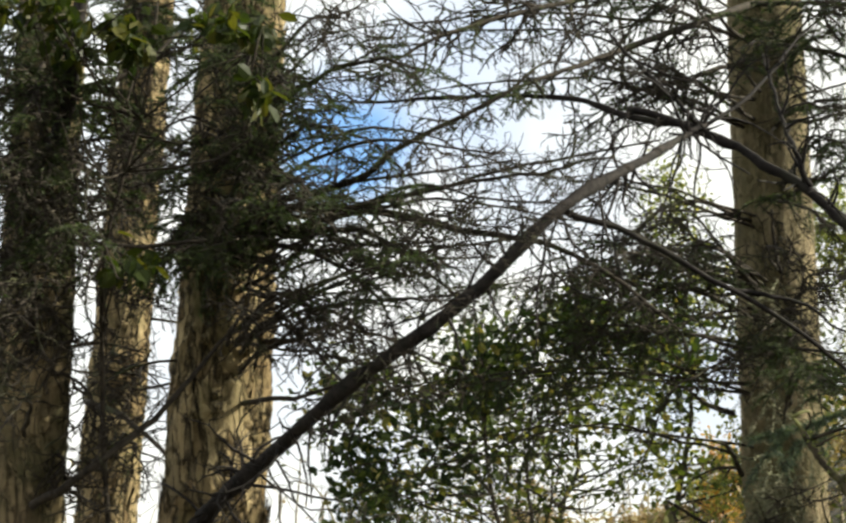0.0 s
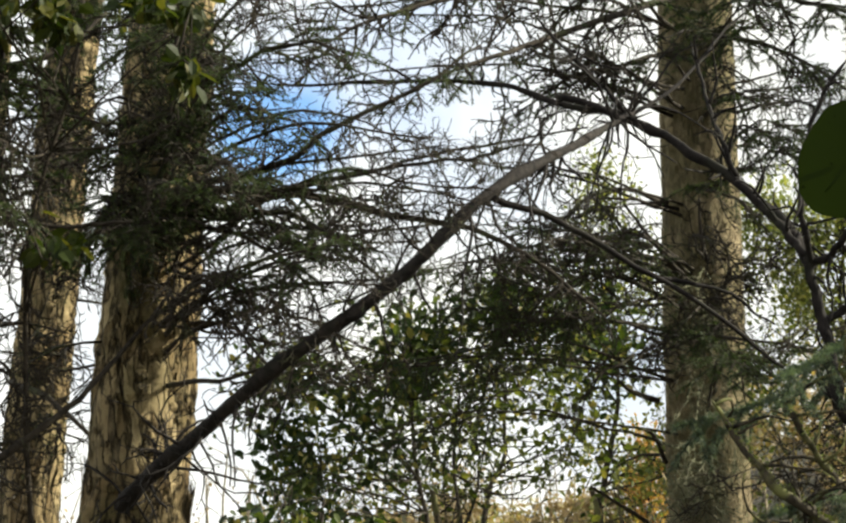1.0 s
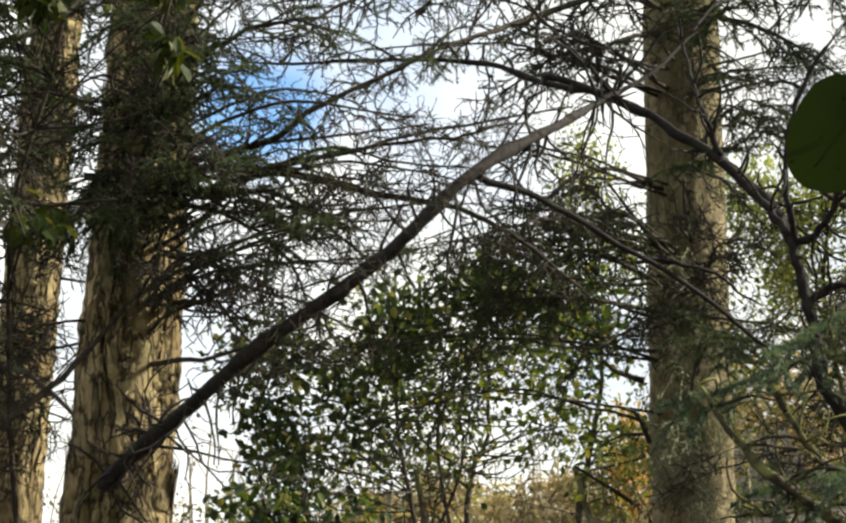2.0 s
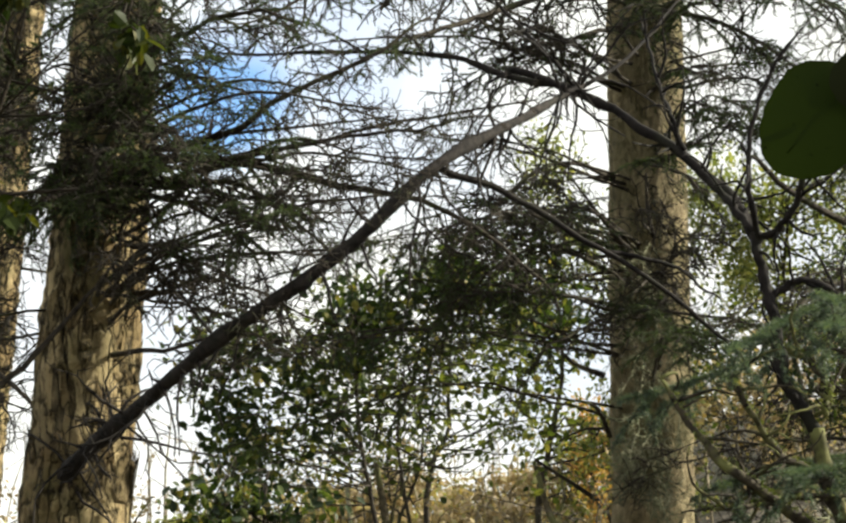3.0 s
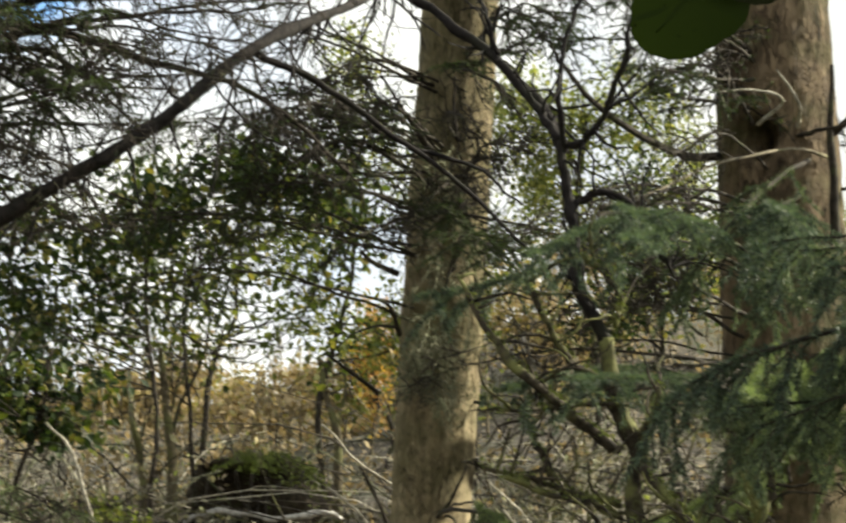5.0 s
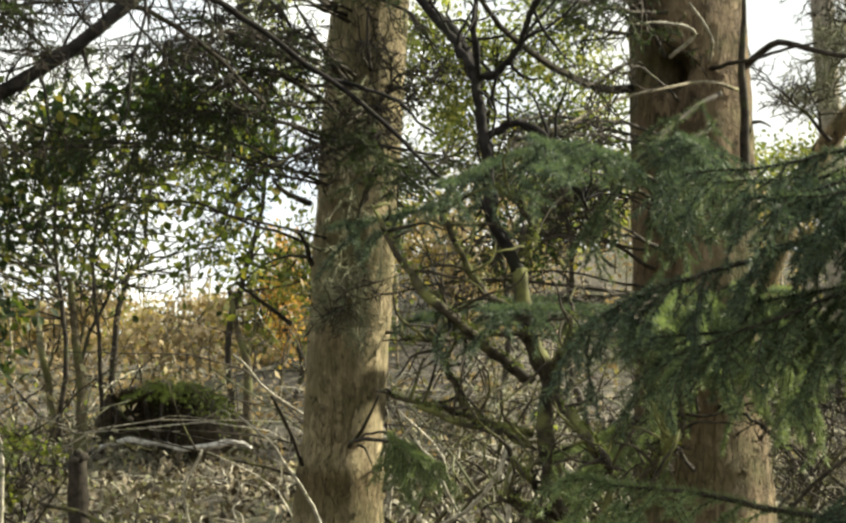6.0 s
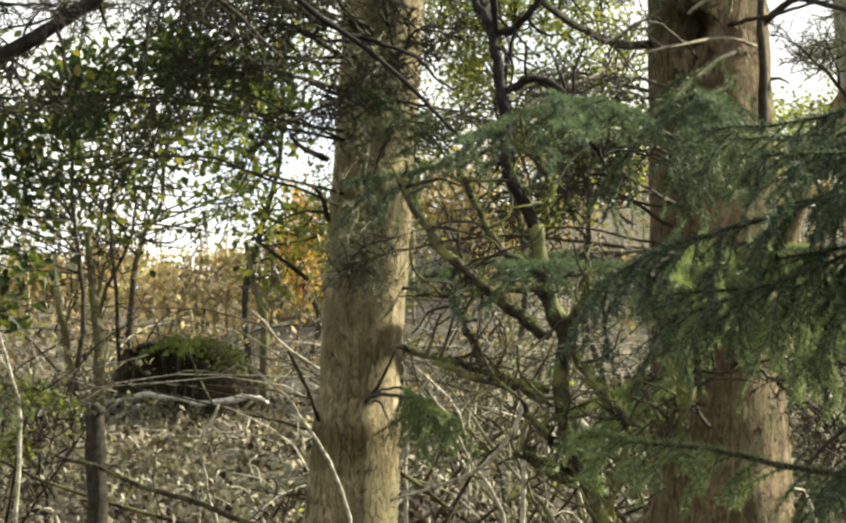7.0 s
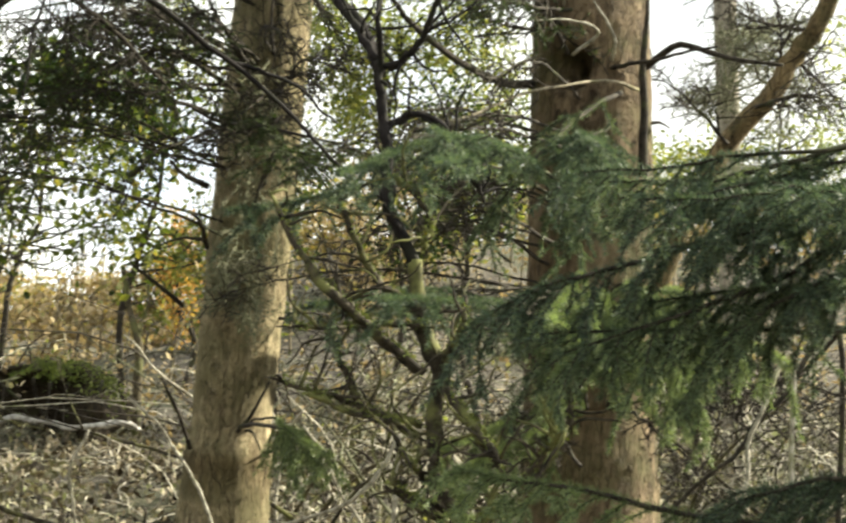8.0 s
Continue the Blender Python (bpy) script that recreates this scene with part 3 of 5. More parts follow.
def spruce(label, low, high, r_low, r_high, mat, flakes=500, top=13.0, rough=0.010, stubs=14, upper=True, sides=40, hollow=None, flake=1.0, knot=None, strips=0):
    """A spruce whose trunk runs through two points, low and high."""
    tree = thing("spruce_tree", label, "tree", "spruces in the stand")
    low, high = np.array(low), np.array(high)
    way = (high - low) / (high[2] - low[2])
    foot = low - way * (low[2] - float(ground_height(low[0], low[1])) + 0.15)
    AXIS[tree.name] = (foot, way, r_high)
    zs = np.concatenate([np.arange(0, 6.2, 0.035), np.linspace(6.3, top, 20)])
    pts = foot + way * zs[:, None]
    z0, z1 = low[2] - foot[2], high[2] - foot[2]
    r = r_low + (r_high - r_low) * (zs - z0) / (z1 - z0)
    r = np.maximum(r, 0.02) * (1 + 0.35 * np.exp(-zs / 0.22)) * np.clip((top + 0.4 - zs) / (top - 5), 0.04, 1)
    if knot is not None:
        up = zs + foot[2] - knot
        r = r * (1 - 0.10 * np.exp(-np.maximum(up, 0) / 0.7) / (1 + np.exp(-up / 0.022)) + 0.055 * np.exp(-(up / 0.06) ** 2))
    ang = np.linspace(0, 2 * math.pi, sides, endpoint=False)
    rr = np.empty((len(zs), sides))
    seed = rng.uniform(0, 50)
    for i, z in enumerate(zs):
        for j, a in enumerate(ang):
            q = Vector((math.cos(a) * 1.2 + seed, math.sin(a) * 1.2, z * 1.4))
            rr[i, j] = r[i] + rough * (noise.noise(q * 3.0) * 1.2 + 0.8 * noise.noise(q * 9.0) + 0.5 * abs(noise.noise(q * 21.0)))
    if hollow is not None:
        spots = pts[:, None, :2] + np.stack([-0.0995 * np.cos(ang) - 0.995 * np.sin(ang), 0.995 * np.cos(ang) - 0.0995 * np.sin(ang)], -1)[None] * r[:, None, None]
        level = abs(pts[:, 2] - hollow[2])[:, None] / 0.085
        away = np.linalg.norm(spots - np.array(hollow)[:2], axis=-1) / 0.098
        rr -= 0.23 * np.exp(-(level ** 2 + away ** 2) ** 3)
    wood = Soup()
    tube(wood, pts, 0, 0, sides, rr)
    part("trunk", wood, mat, tree)
    scale = Soup()
    n = flakes
    z, a = rng.uniform(0.1, 6.0, n), rng.uniform(0, 2 * math.pi, n)
    k = np.minimum((z / 0.035).astype(int), len(zs) - 1)
    out = np.stack([np.cos(a), np.sin(a), np.zeros(n)], 1)
    centre = foot + way * z[:, None] + out * (r[k] + rough * 0.15)[:, None]
    turns = bases(np.stack([-np.sin(a), np.cos(a), rng.normal(0, 0.6, n)], 1), np.array([0, 0, 1.0]))
    turns[:, :, 2] = out
    turns[:, :, 1] = np.cross(out, turns[:, :, 0])
    scatter(scale, FLAKE_V, FLAKE_F, centre, turns, rng.uniform(0.012, 0.045, n) * flake)
    tagged(part("bark_relief", scale, mat, tree, "lifted scales of bark", smooth=False), kind="stuff")
    if strips:
        peel = Soup()
        for _ in range(strips):
            z, a, long, wide = rng.uniform(0.6, 5.4), rng.uniform(0, 2 * math.pi), rng.uniform(0.06, 0.30), rng.uniform(0.012, 0.045)
            k = min(int(z / 0.035), len(zs) - 1)
            tilt, lift = rng.normal(0, 0.12), rng.uniform(0.008, 0.030)
            rows, cols = np.meshgrid(np.linspace(0, 1, 6), np.linspace(-0.5, 0.5, 4), indexing="ij")
            turn = a + (cols * wide * np.sin(np.pi * (0.15 + 0.8 * rows)) + tilt * long * rows + rng.normal(0, 0.002, rows.shape)) / r[k]
            off = r[k] + rough * 0.3 + lift * rows ** 2 * (1 if rng.uniform() < 0.5 else 0.35) + 0.004 * np.abs(cols)
            grid = foot + way * (z + rows * long)[..., None] + np.stack([np.cos(turn) * off, np.sin(turn) * off, 0 * off], -1)
            grid2 = grid - np.stack([np.cos(turn), np.sin(turn), 0 * off], -1) * 0.006
            i, j = np.meshgrid(np.arange(5), np.arange(3), indexing="ij")
            q = (i * 4 + j).ravel()
            face = np.concatenate([np.stack([q, q + 1, q + 5], 1), np.stack([q, q + 5, q + 4], 1)])
            peel.add(np.concatenate([grid.reshape(-1, 3), grid2.reshape(-1, 3)]), np.concatenate([face, face[:, ::-1] + 24]))
        tagged(part("bark_peel", peel, mat, tree, "peeling strips of bark", smooth=False), kind="stuff")
    for _ in range(stubs):
        z = rng.uniform(0.8, 5.6)
        a = rng.uniform(0, 2 * math.pi)
        d = np.array([math.cos(a), math.sin(a), rng.uniform(-0.3, 0.2)])
        p = foot + way * z + d * r[int(z / 0.035)] * 0.9
        s = Soup()
        long = rng.uniform(0.06, 0.5)
        tube(s, curve([p, p + d * long * 0.5 + rng.normal(0, 0.01, 3), p + d * long + [0, 0, -0.05 * long * 4]], 5, 0.003), rng.uniform(0.006, 0.012), 0.003, 5)
        part("dead_branch", s, DEAD, tree)
    if upper:
        for z in np.arange(7.0, top - 0.3, 1.3):
            for q in range(4):
                a = q * 1.57 + z * 2.4 + rng.uniform(-0.3, 0.3)
                long = (top - z) * 0.20 + 0.5
                d = np.array([math.cos(a), math.sin(a), 0.1])
                p = foot + way * z
                bough(tree, [p, p + d * long * 0.5, p + d * long + [0, 0, -0.25 * long]], 7, 0.80, "coarse", 0.02)
    return tree


def reach(tree, points, **more):
    """A bare dead limb of a tree."""
    s = Soup()
    tube(s, curve(points, more.get("n", 24), more.get("wobble", 0.010)), more.get("r0", 0.02), more.get("r1", 0.006), 7)
    return part(more.get("name", "dead_branch"), s, more.get("mat", DEAD), tree, more.get("label", ""))


spruce_a = spruce("dark spruce trunk overgrown with drooping dead twigs", (-1.40, 6.86, 2.25), (-1.31, 6.88, 4.11), 0.13, 0.12, BARK_DARK, 400)
spruce_b = spruce("slim spruce with flaking pale bark behind others", (-1.53, 9.38, 2.48), (-1.31, 9.41, 5.02), 0.138, 0.115, BARK_TAN, 900, rough=0.014, flake=1.4, strips=110)
spruce_c = spruce("large spruce with flaking tan bark and dead lower boughs", (-0.84, 7.65, 2.30), (-0.68, 7.67, 4.37), 0.195, 0.158, BARK_TAN, 1500, rough=0.020, flake=1.5, strips=190)
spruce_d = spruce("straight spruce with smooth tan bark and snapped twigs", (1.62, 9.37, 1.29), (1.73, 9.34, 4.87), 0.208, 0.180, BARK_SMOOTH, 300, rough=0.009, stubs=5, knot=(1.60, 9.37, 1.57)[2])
spruce_e = spruce("stout spruce trunk with a dark hollow, half hidden by boughs", (3.11, 8.44, 1.40), (3.01, 8.48, 3.73), 0.305, 0.262, BARK_BROWN, 400, rough=0.010, sides=72, stubs=5, hollow=(2.84, 8.27, 3.37))
spruce_f = spruce("slender pale grey trunk standing further back", (5.77, 12.75, 2.04), (5.59, 12.83, 4.97), 0.090, 0.080, BARK_GREY, 150, upper=False, rough=0.005, sides=24)

# the long limb that rises across the sky, knotty and hung with dead twigs
LIMB_LINE = [(-0.95, 7.60, 2.19), (-0.83, 7.40, 2.28), (-0.64, 7.17, 2.41), (-0.28, 6.59, 2.58), (0.09, 6.30, 2.81), (0.44, 6.28, 3.09), (0.74, 6.56, 3.33), (0.96, 6.83, 3.50), (1.04, 6.92, 3.55)]
line = curve(LIMB_LINE, 90, 0.0)
thick = np.linspace(0.034, 0.010, 90)[:, None] * (1 + 0.10 * rng.normal(0, 1, (90, 9)))
for at in (9, 21, 34, 41, 52, 60, 71, 80):
    thick *= (1 + rng.uniform(0.15, 0.40) * np.exp(-((np.arange(90) - at) / 1.6) ** 2))[:, None]
s = Soup()
tube(s, line + np.stack([0.010 * np.sin(np.arange(90) * 0.31), 0 * line[:, 0], 0.009 * np.sin(np.arange(90) * 0.22 + 1)], 1), 0, 0, 9, thick)
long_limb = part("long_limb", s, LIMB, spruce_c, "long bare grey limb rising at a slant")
for k in range(84):
    at = int(rng.integers(6, 88))
    below = rng.uniform() < 0.62
    w = np.array([rng.normal(0.1, 0.6), rng.normal(0, 0.4), -rng.uniform(0.4, 1.2) if below else rng.uniform(0.2, 0.9)])
    e = crooked(line[at], w, rng.uniform(0.10, 0.46), 7, 0.24, 0.12)
    s = Soup()
    tube(s, e, rng.uniform(0.0045, 0.0075), 0.0025, 4)
    for _ in range(3):
        i = int(rng.integers(1, 7))
        tube(s, crooked(e[i], rng.normal(0, 1, 3) + w * 0.5, rng.uniform(0.04, 0.16), 4, 0.3, 0.1), 0.0028, 0.0015, 3)
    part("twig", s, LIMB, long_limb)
reach(spruce_c, [(1.02, 6.91, 3.54), (1.24, 7.09, 3.71), (1.40, 7.27, 3.90), (1.57, 7.44, 4.10)], r0=0.009, r1=0.004, n=14, mat=SHADED_WOOD)
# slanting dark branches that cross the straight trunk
reach(spruce_c, [(0.46, 6.30, 3.11)] + [(0.74, 6.41, 3.02), (1.03, 6.50, 2.86), (1.35, 6.58, 2.65), (1.47, 6.62, 2.53)], r0=0.013, r1=0.005, n=26, wobble=0.010, mat=SHADED_WOOD)
reach(spruce_c, [(1.03, 6.50, 2.86), (1.24, 6.57, 2.83), (1.44, 6.65, 2.72)], r0=0.009, r1=0.004, n=16, wobble=0.008, mat=SHADED_WOOD)
for tree, pts, r0, r1 in (
    (spruce_a, [(-1.35, 6.72, 2.26), (-1.18, 6.60, 2.33), (-1.00, 6.62, 2.46), (-0.89, 6.74, 2.58), (-0.74, 6.86, 2.79), (-0.64, 6.97, 2.91)], 0.016, 0.006),
    (spruce_a, [(-1.33, 6.72, 3.16), (-1.11, 6.61, 3.14), (-0.93, 6.64, 3.13), (-0.74, 6.66, 3.14)], 0.011, 0.006),
    (spruce_b, [(-1.41, 9.29, 4.38), (-1.31, 9.21, 4.27), (-1.19, 9.12, 4.17), (-1.07, 9.04, 4.10)], 0.024, 0.012),
    (spruce_b, [(-1.61, 9.26, 2.99), (-1.40, 8.89, 2.86), (-1.23, 8.71, 2.73), (-1.10, 8.63, 2.56)], 0.016, 0.008),
    (spruce_a, [(-1.28, 6.73, 3.73), (-1.12, 6.61, 3.69), (-0.98, 6.63, 3.75), (-0.84, 6.75, 3.92)], 0.014, 0.006),
    (spruce_b, [(-1.36, 9.30, 3.12), (-1.52, 9.07, 3.09), (-1.70, 8.94, 3.11)], 0.009, 0.004),
    (spruce_c, [(-0.62, 7.52, 2.93), (-0.53, 7.38, 2.91), (-0.39, 7.19, 2.87)], 0.012, 0.004),
    (spruce_c, [(-0.83, 7.45, 3.38), (-0.67, 7.07, 3.46), (-0.55, 6.88, 3.61), (-0.48, 6.78, 3.70)], 0.013, 0.006),
):
    reach(tree, pts, r0=r0, r1=r1, n=18, wobble=0.009)
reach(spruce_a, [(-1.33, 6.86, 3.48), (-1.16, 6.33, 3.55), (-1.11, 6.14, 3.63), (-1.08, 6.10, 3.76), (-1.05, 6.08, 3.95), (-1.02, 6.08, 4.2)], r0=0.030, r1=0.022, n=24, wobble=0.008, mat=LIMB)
# boughs of the large spruce
for pts, cnt, size, kinds, r in (
    ([(-0.76, 7.48, 3.44), (-0.33, 7.01, 3.33), (0.09, 6.62, 3.15), (0.48, 6.40, 2.98), (0.80, 6.37, 2.74)], 24, 0.34, "dead dead thin", 0.020),
    ([(-0.72, 7.48, 3.37), (-0.29, 6.91, 3.29), (0.02, 6.62, 3.27), (0.38, 6.41, 3.27), (0.58, 6.29, 3.28)], 14, 0.30, "dead dead thin", 0.012),
    ([(-0.70, 7.48, 3.44), (-0.25, 7.01, 3.42), (-0.05, 6.92, 3.51), (0.30, 6.91, 3.70), (0.50, 7.00, 3.85)], 12, 0.30, "dead thin", 0.016),
    ([(-0.60, 7.49, 3.37), (-0.25, 6.91, 3.21), (-0.06, 6.62, 3.05), (0.12, 6.52, 2.87)], 16, 0.32, "full thin dead", 0.014),
    ([(-0.61, 7.39, 3.31), (-0.37, 7.01, 3.14), (-0.19, 6.82, 2.98), (-0.10, 6.72, 2.79)], 9, 0.28, "dead thin", 0.012),
    ([(-0.62, 7.49, 3.65), (-0.42, 7.01, 3.62), (-0.28, 6.81, 3.56), (-0.12, 6.62, 3.42)], 14, 0.28, "full thin", 0.012),
    ([(-0.62, 7.49, 3.83), (-0.40, 7.01, 3.80), (-0.18, 6.82, 3.82), (0.03, 6.62, 3.71)], 14, 0.32, "full thin", 0.014),
    ([(-0.68, 7.49, 3.18), (-0.49, 7.10, 2.98), (-0.37, 7.01, 2.80), (-0.33, 7.01, 2.61)], 6, 0.26, "dead", 0.008),
):
    bough(spruce_c, pts, cnt, size, kinds, r)
# boughs of the straight spruce: fine twigs overhead, green sprays across its trunk
for pts, cnt, size, kinds, r in (
    ([(1.66, 9.17, 4.79), (1.23, 8.53, 4.47), (0.80, 7.98, 4.17), (0.46, 7.60, 3.96), (0.19, 7.42, 3.77)], 26, 0.42, "thin dead full", 0.020),
    ([(1.62, 9.18, 5.01), (1.11, 8.55, 4.70), (0.63, 7.99, 4.41), (0.12, 7.62, 4.17), (-0.14, 7.42, 3.97)], 26, 0.45, "thin full dead", 0.020),
    ([(1.63, 9.18, 4.52), (1.27, 8.73, 4.30), (0.99, 8.46, 4.15), (0.73, 8.29, 3.95)], 19, 0.36, "thin full", 0.014),
    ([(1.65, 9.17, 4.57), (1.85, 8.62, 4.36), (2.05, 8.27, 4.10), (2.25, 8.01, 3.78)], 22, 0.40, "thin full", 0.014),
    ([(1.66, 9.17, 4.79), (1.93, 8.60, 4.56), (2.25, 8.22, 4.33), (2.40, 7.97, 4.08)], 22, 0.42, "thin full", 0.014),
    ([(1.51, 9.20, 3.75), (1.21, 8.84, 3.74), (0.98, 8.56, 3.58), (0.76, 8.38, 3.33), (0.63, 8.29, 3.05)], 16, 0.34, "thin dead", 0.012),
    ([(1.62, 9.18, 3.82), (1.78, 8.74, 3.64), (1.87, 8.52, 3.41)], 9, 0.28, "thin dead", 0.010),
    ([(1.49, 9.09, 3.09), (1.56, 8.26, 2.95), (1.68, 7.73, 2.82), (1.78, 7.50, 2.73)], 12, 0.34, "full", 0.010),
    ([(1.47, 9.09, 3.01), (1.22, 8.73, 2.93), (1.03, 8.55, 2.80), (0.94, 8.46, 2.59)], 13, 0.32, "thin dead", 0.009),
    ([(1.43, 9.10, 3.29), (1.14, 8.74, 3.34), (0.89, 8.57, 3.23), (0.67, 8.49, 2.98), (0.55, 8.50, 2.74)], 13, 0.34, "full thin dead", 0.012),
    ([(1.41, 9.10, 3.52), (1.08, 8.75, 3.51), (0.76, 8.58, 3.36), (0.43, 8.50, 3.12)], 13, 0.36, "full thin", 0.012),
):
    bough(spruce_d, pts, cnt, size, kinds, r)
for pts, r0 in (([(1.42, 9.22, 1.58), (1.33, 9.01, 1.72), (1.21, 8.83, 1.88)], 0.011), ([(1.63, 9.17, 1.67), (1.67, 9.01, 1.77), (1.70, 8.85, 1.90)], 0.011), ([(1.78, 9.24, 1.58), (1.83, 9.18, 1.61)], 0.012),
                ([(1.36, 9.31, 2.24), (1.21, 9.23, 2.33), (1.07, 9.15, 2.41)], 0.012), ([(1.44, 9.25, 2.52), (1.37, 9.11, 2.63), (1.28, 9.02, 2.66)], 0.013), ([(1.42, 9.25, 2.81), (1.30, 9.12, 2.83), (1.21, 9.03, 2.88)], 0.016),
                ([(1.68, 9.17, 3.45), (1.65, 9.12, 3.57), (1.64, 9.07, 3.74)], 0.012), ([(1.79, 9.20, 3.38), (1.76, 9.10, 3.49), (1.70, 9.06, 3.61)], 0.008), ([(1.57, 9.19, 3.35), (1.42, 8.91, 3.45), (1.24, 8.73, 3.64)], 0.012)):
    reach(spruce_d, pts, r0=r0, r1=r0 * 0.5, n=9, wobble=0.004)

# the stout spruce, and the boughs of one beside the camera that reach in front of it
spruce_g = spruce("dark spruce whose long green boughs reach across others", (3.01, 4.82, 1.60), (3.01, 4.82, 2.95), 0.15, 0.13, BARK_DARK, 200)
for pts, cnt, size, kinds, r in (
    ([(3.05, 8.15, 3.25), (2.65, 7.65, 2.99), (2.30, 7.24, 2.68), (2.13, 7.09, 2.46)], 11, 0.34, "finger", 0.012),
    ([(3.03, 8.15, 3.11), (2.77, 7.82, 2.94), (2.61, 7.56, 2.69), (2.61, 7.46, 2.44)], 14, 0.34, "finger", 0.012),
    ([(3.20, 8.09, 2.33), (3.21, 7.76, 2.22), (3.28, 7.51, 2.08), (3.29, 7.40, 1.90)], 8, 0.28, "thin full", 0.010),
    ([(2.86, 8.22, 2.12), (2.59, 7.78, 1.97), (2.47, 7.61, 1.81), (2.43, 7.52, 1.61)], 9, 0.26, "thin full", 0.010),
):
    bough(spruce_e, pts, cnt, size, kinds, r, NEEDLE_MID)
for pts, cnt, size, fresh in (
    ([(2.98, 4.85, 2.51), (2.57, 4.85, 2.41), (2.20, 4.81, 2.27), (1.82, 4.76, 2.11), (1.56, 4.75, 2.01), (1.40, 4.80, 1.92)], 19, 0.34, NEEDLE_DEEP),
    ([(2.98, 4.84, 2.31), (2.50, 4.78, 2.24), (2.15, 4.73, 2.07), (1.88, 4.74, 1.96), (1.62, 4.73, 1.86)], 18, 0.34, NEEDLE_MID),
    ([(2.97, 4.85, 2.60), (2.63, 4.94, 2.53), (2.35, 4.97, 2.45), (2.08, 4.98, 2.37), (1.85, 5.07, 2.36)], 16, 0.34, NEEDLE_MID),
    ([(2.98, 4.84, 2.19), (2.54, 4.75, 2.17), (2.27, 4.67, 2.07), (2.09, 4.65, 1.97), (1.97, 4.70, 1.84)], 13, 0.32, NEEDLE_MID),
    ([(2.98, 4.84, 2.42), (2.52, 4.76, 2.34), (2.23, 4.69, 2.26), (1.97, 4.59, 2.19)], 13, 0.34, NEEDLE_DEEP),
    ([(3.00, 4.83, 1.51), (2.45, 4.80, 1.45), (1.95, 4.82, 1.48), (1.58, 4.74, 1.53), (1.38, 4.81, 1.56)], 20, 0.24, NEEDLE_FRESH),
    ([(3.00, 4.83, 1.63), (2.56, 4.75, 1.59), (2.26, 4.68, 1.57), (2.00, 4.69, 1.47)], 16, 0.28, NEEDLE_DEEP),
):
    bough(spruce_g, pts, cnt, size, "finger", 0.013, fresh, start=0.25, droop=0.5)
for pts, r0, mat in (([(3.17, 8.21, 3.28), (2.94, 8.08, 3.28), (2.58, 7.89, 3.17), (2.22, 7.69, 2.99), (1.94, 7.56, 2.88)], 0.009, DRY), ([(2.74, 8.47, 3.31), (2.52, 8.22, 3.25), (2.20, 7.90, 3.26), (1.92, 7.57, 3.32), (1.77, 7.40, 3.40)], 0.022, DEAD),
                ([(2.82, 8.23, 3.41), (2.73, 8.15, 3.51), (2.63, 8.08, 3.63)], 0.012, DEAD), ([(2.84, 8.22, 3.41), (2.91, 8.09, 3.49), (2.76, 8.04, 3.52), (2.58, 8.00, 3.49)], 0.009, PALE), ([(3.03, 8.26, 3.39), (2.98, 8.07, 3.47), (2.85, 8.01, 3.61)], 0.010, PALE),
                ([(3.17, 8.21, 3.38), (3.24, 7.96, 3.45), (3.35, 7.70, 3.35), (3.52, 7.51, 3.31)], 0.018, DEAD), ([(3.19, 8.20, 2.89), (3.14, 8.11, 3.31), (3.12, 8.06, 3.66)], 0.024, DEAD), ([(3.01, 8.27, 3.37), (3.10, 7.91, 3.36), (3.23, 7.53, 3.36)], 0.012, DEAD)):
    reach(spruce_e, pts, r0=r0, r1=r0 * 0.4, n=16, wobble=0.006, mat=mat)

# ---- more boughs, each from its trunk to a part of the crown ----


def fan(tree, centre, half, n, kinds, count=9, size=0.32, green=None, rise=0.15, r=0.010, depth=0.5, start=0.5, droop=0.3, wood=None):
    """Boughs of a tree that end in one part of its crown. half: half the width and half the height of that part."""
    foot, way, radius = AXIS[tree.name]
    for _ in range(n):
        q = rng.normal(0, 0.55, 3).clip(-1, 1)
        p = np.array(centre) + q * [half[0], depth, half[1]]
        z = p[2] + rise * rng.uniform(0, 2) - foot[2]
        c = foot + way * z
        d = p - c
        d[2] = 0
        c = c + unit(d) * radius * 0.8
        mid = (c + p) / 2 + [0, 0, 0.06 * np.linalg.norm(p - c)] + rng.normal(0, 0.05, 3)
        s = start if np.linalg.norm(p - c) > 0.8 else 0.15
        bough(tree, [c, mid, p], count, size, kinds, r * rng.uniform(0.7, 1.2), green, droop=droop, start=s, wood_mat=wood)

for spot, n in (((0.06, 5.98, 2.82), 2), ((0.28, 5.95, 2.98), 2), ((0.45, 6.00, 3.10), 2), ((0.70, 6.25, 3.30), 1)):
    fan(spruce_c, spot, (0.15, 0.09), n, "dead dead thin", size=0.24, count=8, depth=0.1, start=0.6)
fan(spruce_c, (-0.22, 6.60, 3.86), (0.14, 0.10), 3, "dead thin", size=0.30)
fan(spruce_a, (-1.26, 6.27, 3.69), (0.23, 0.23), 12, "full full thin")
fan(spruce_a, (-1.26, 6.27, 3.25), (0.21, 0.26), 12, "full thin dead")
fan(spruce_a, (-1.28, 6.37, 2.84), (0.18, 0.19), 5, "thin dead dead")
fan(spruce_a, (-1.28, 6.37, 2.38), (0.16, 0.18), 3, "dead", count=6)
fan(spruce_b, (-1.34, 8.80, 3.41), (0.22, 0.14), 4, "dead dead thin")
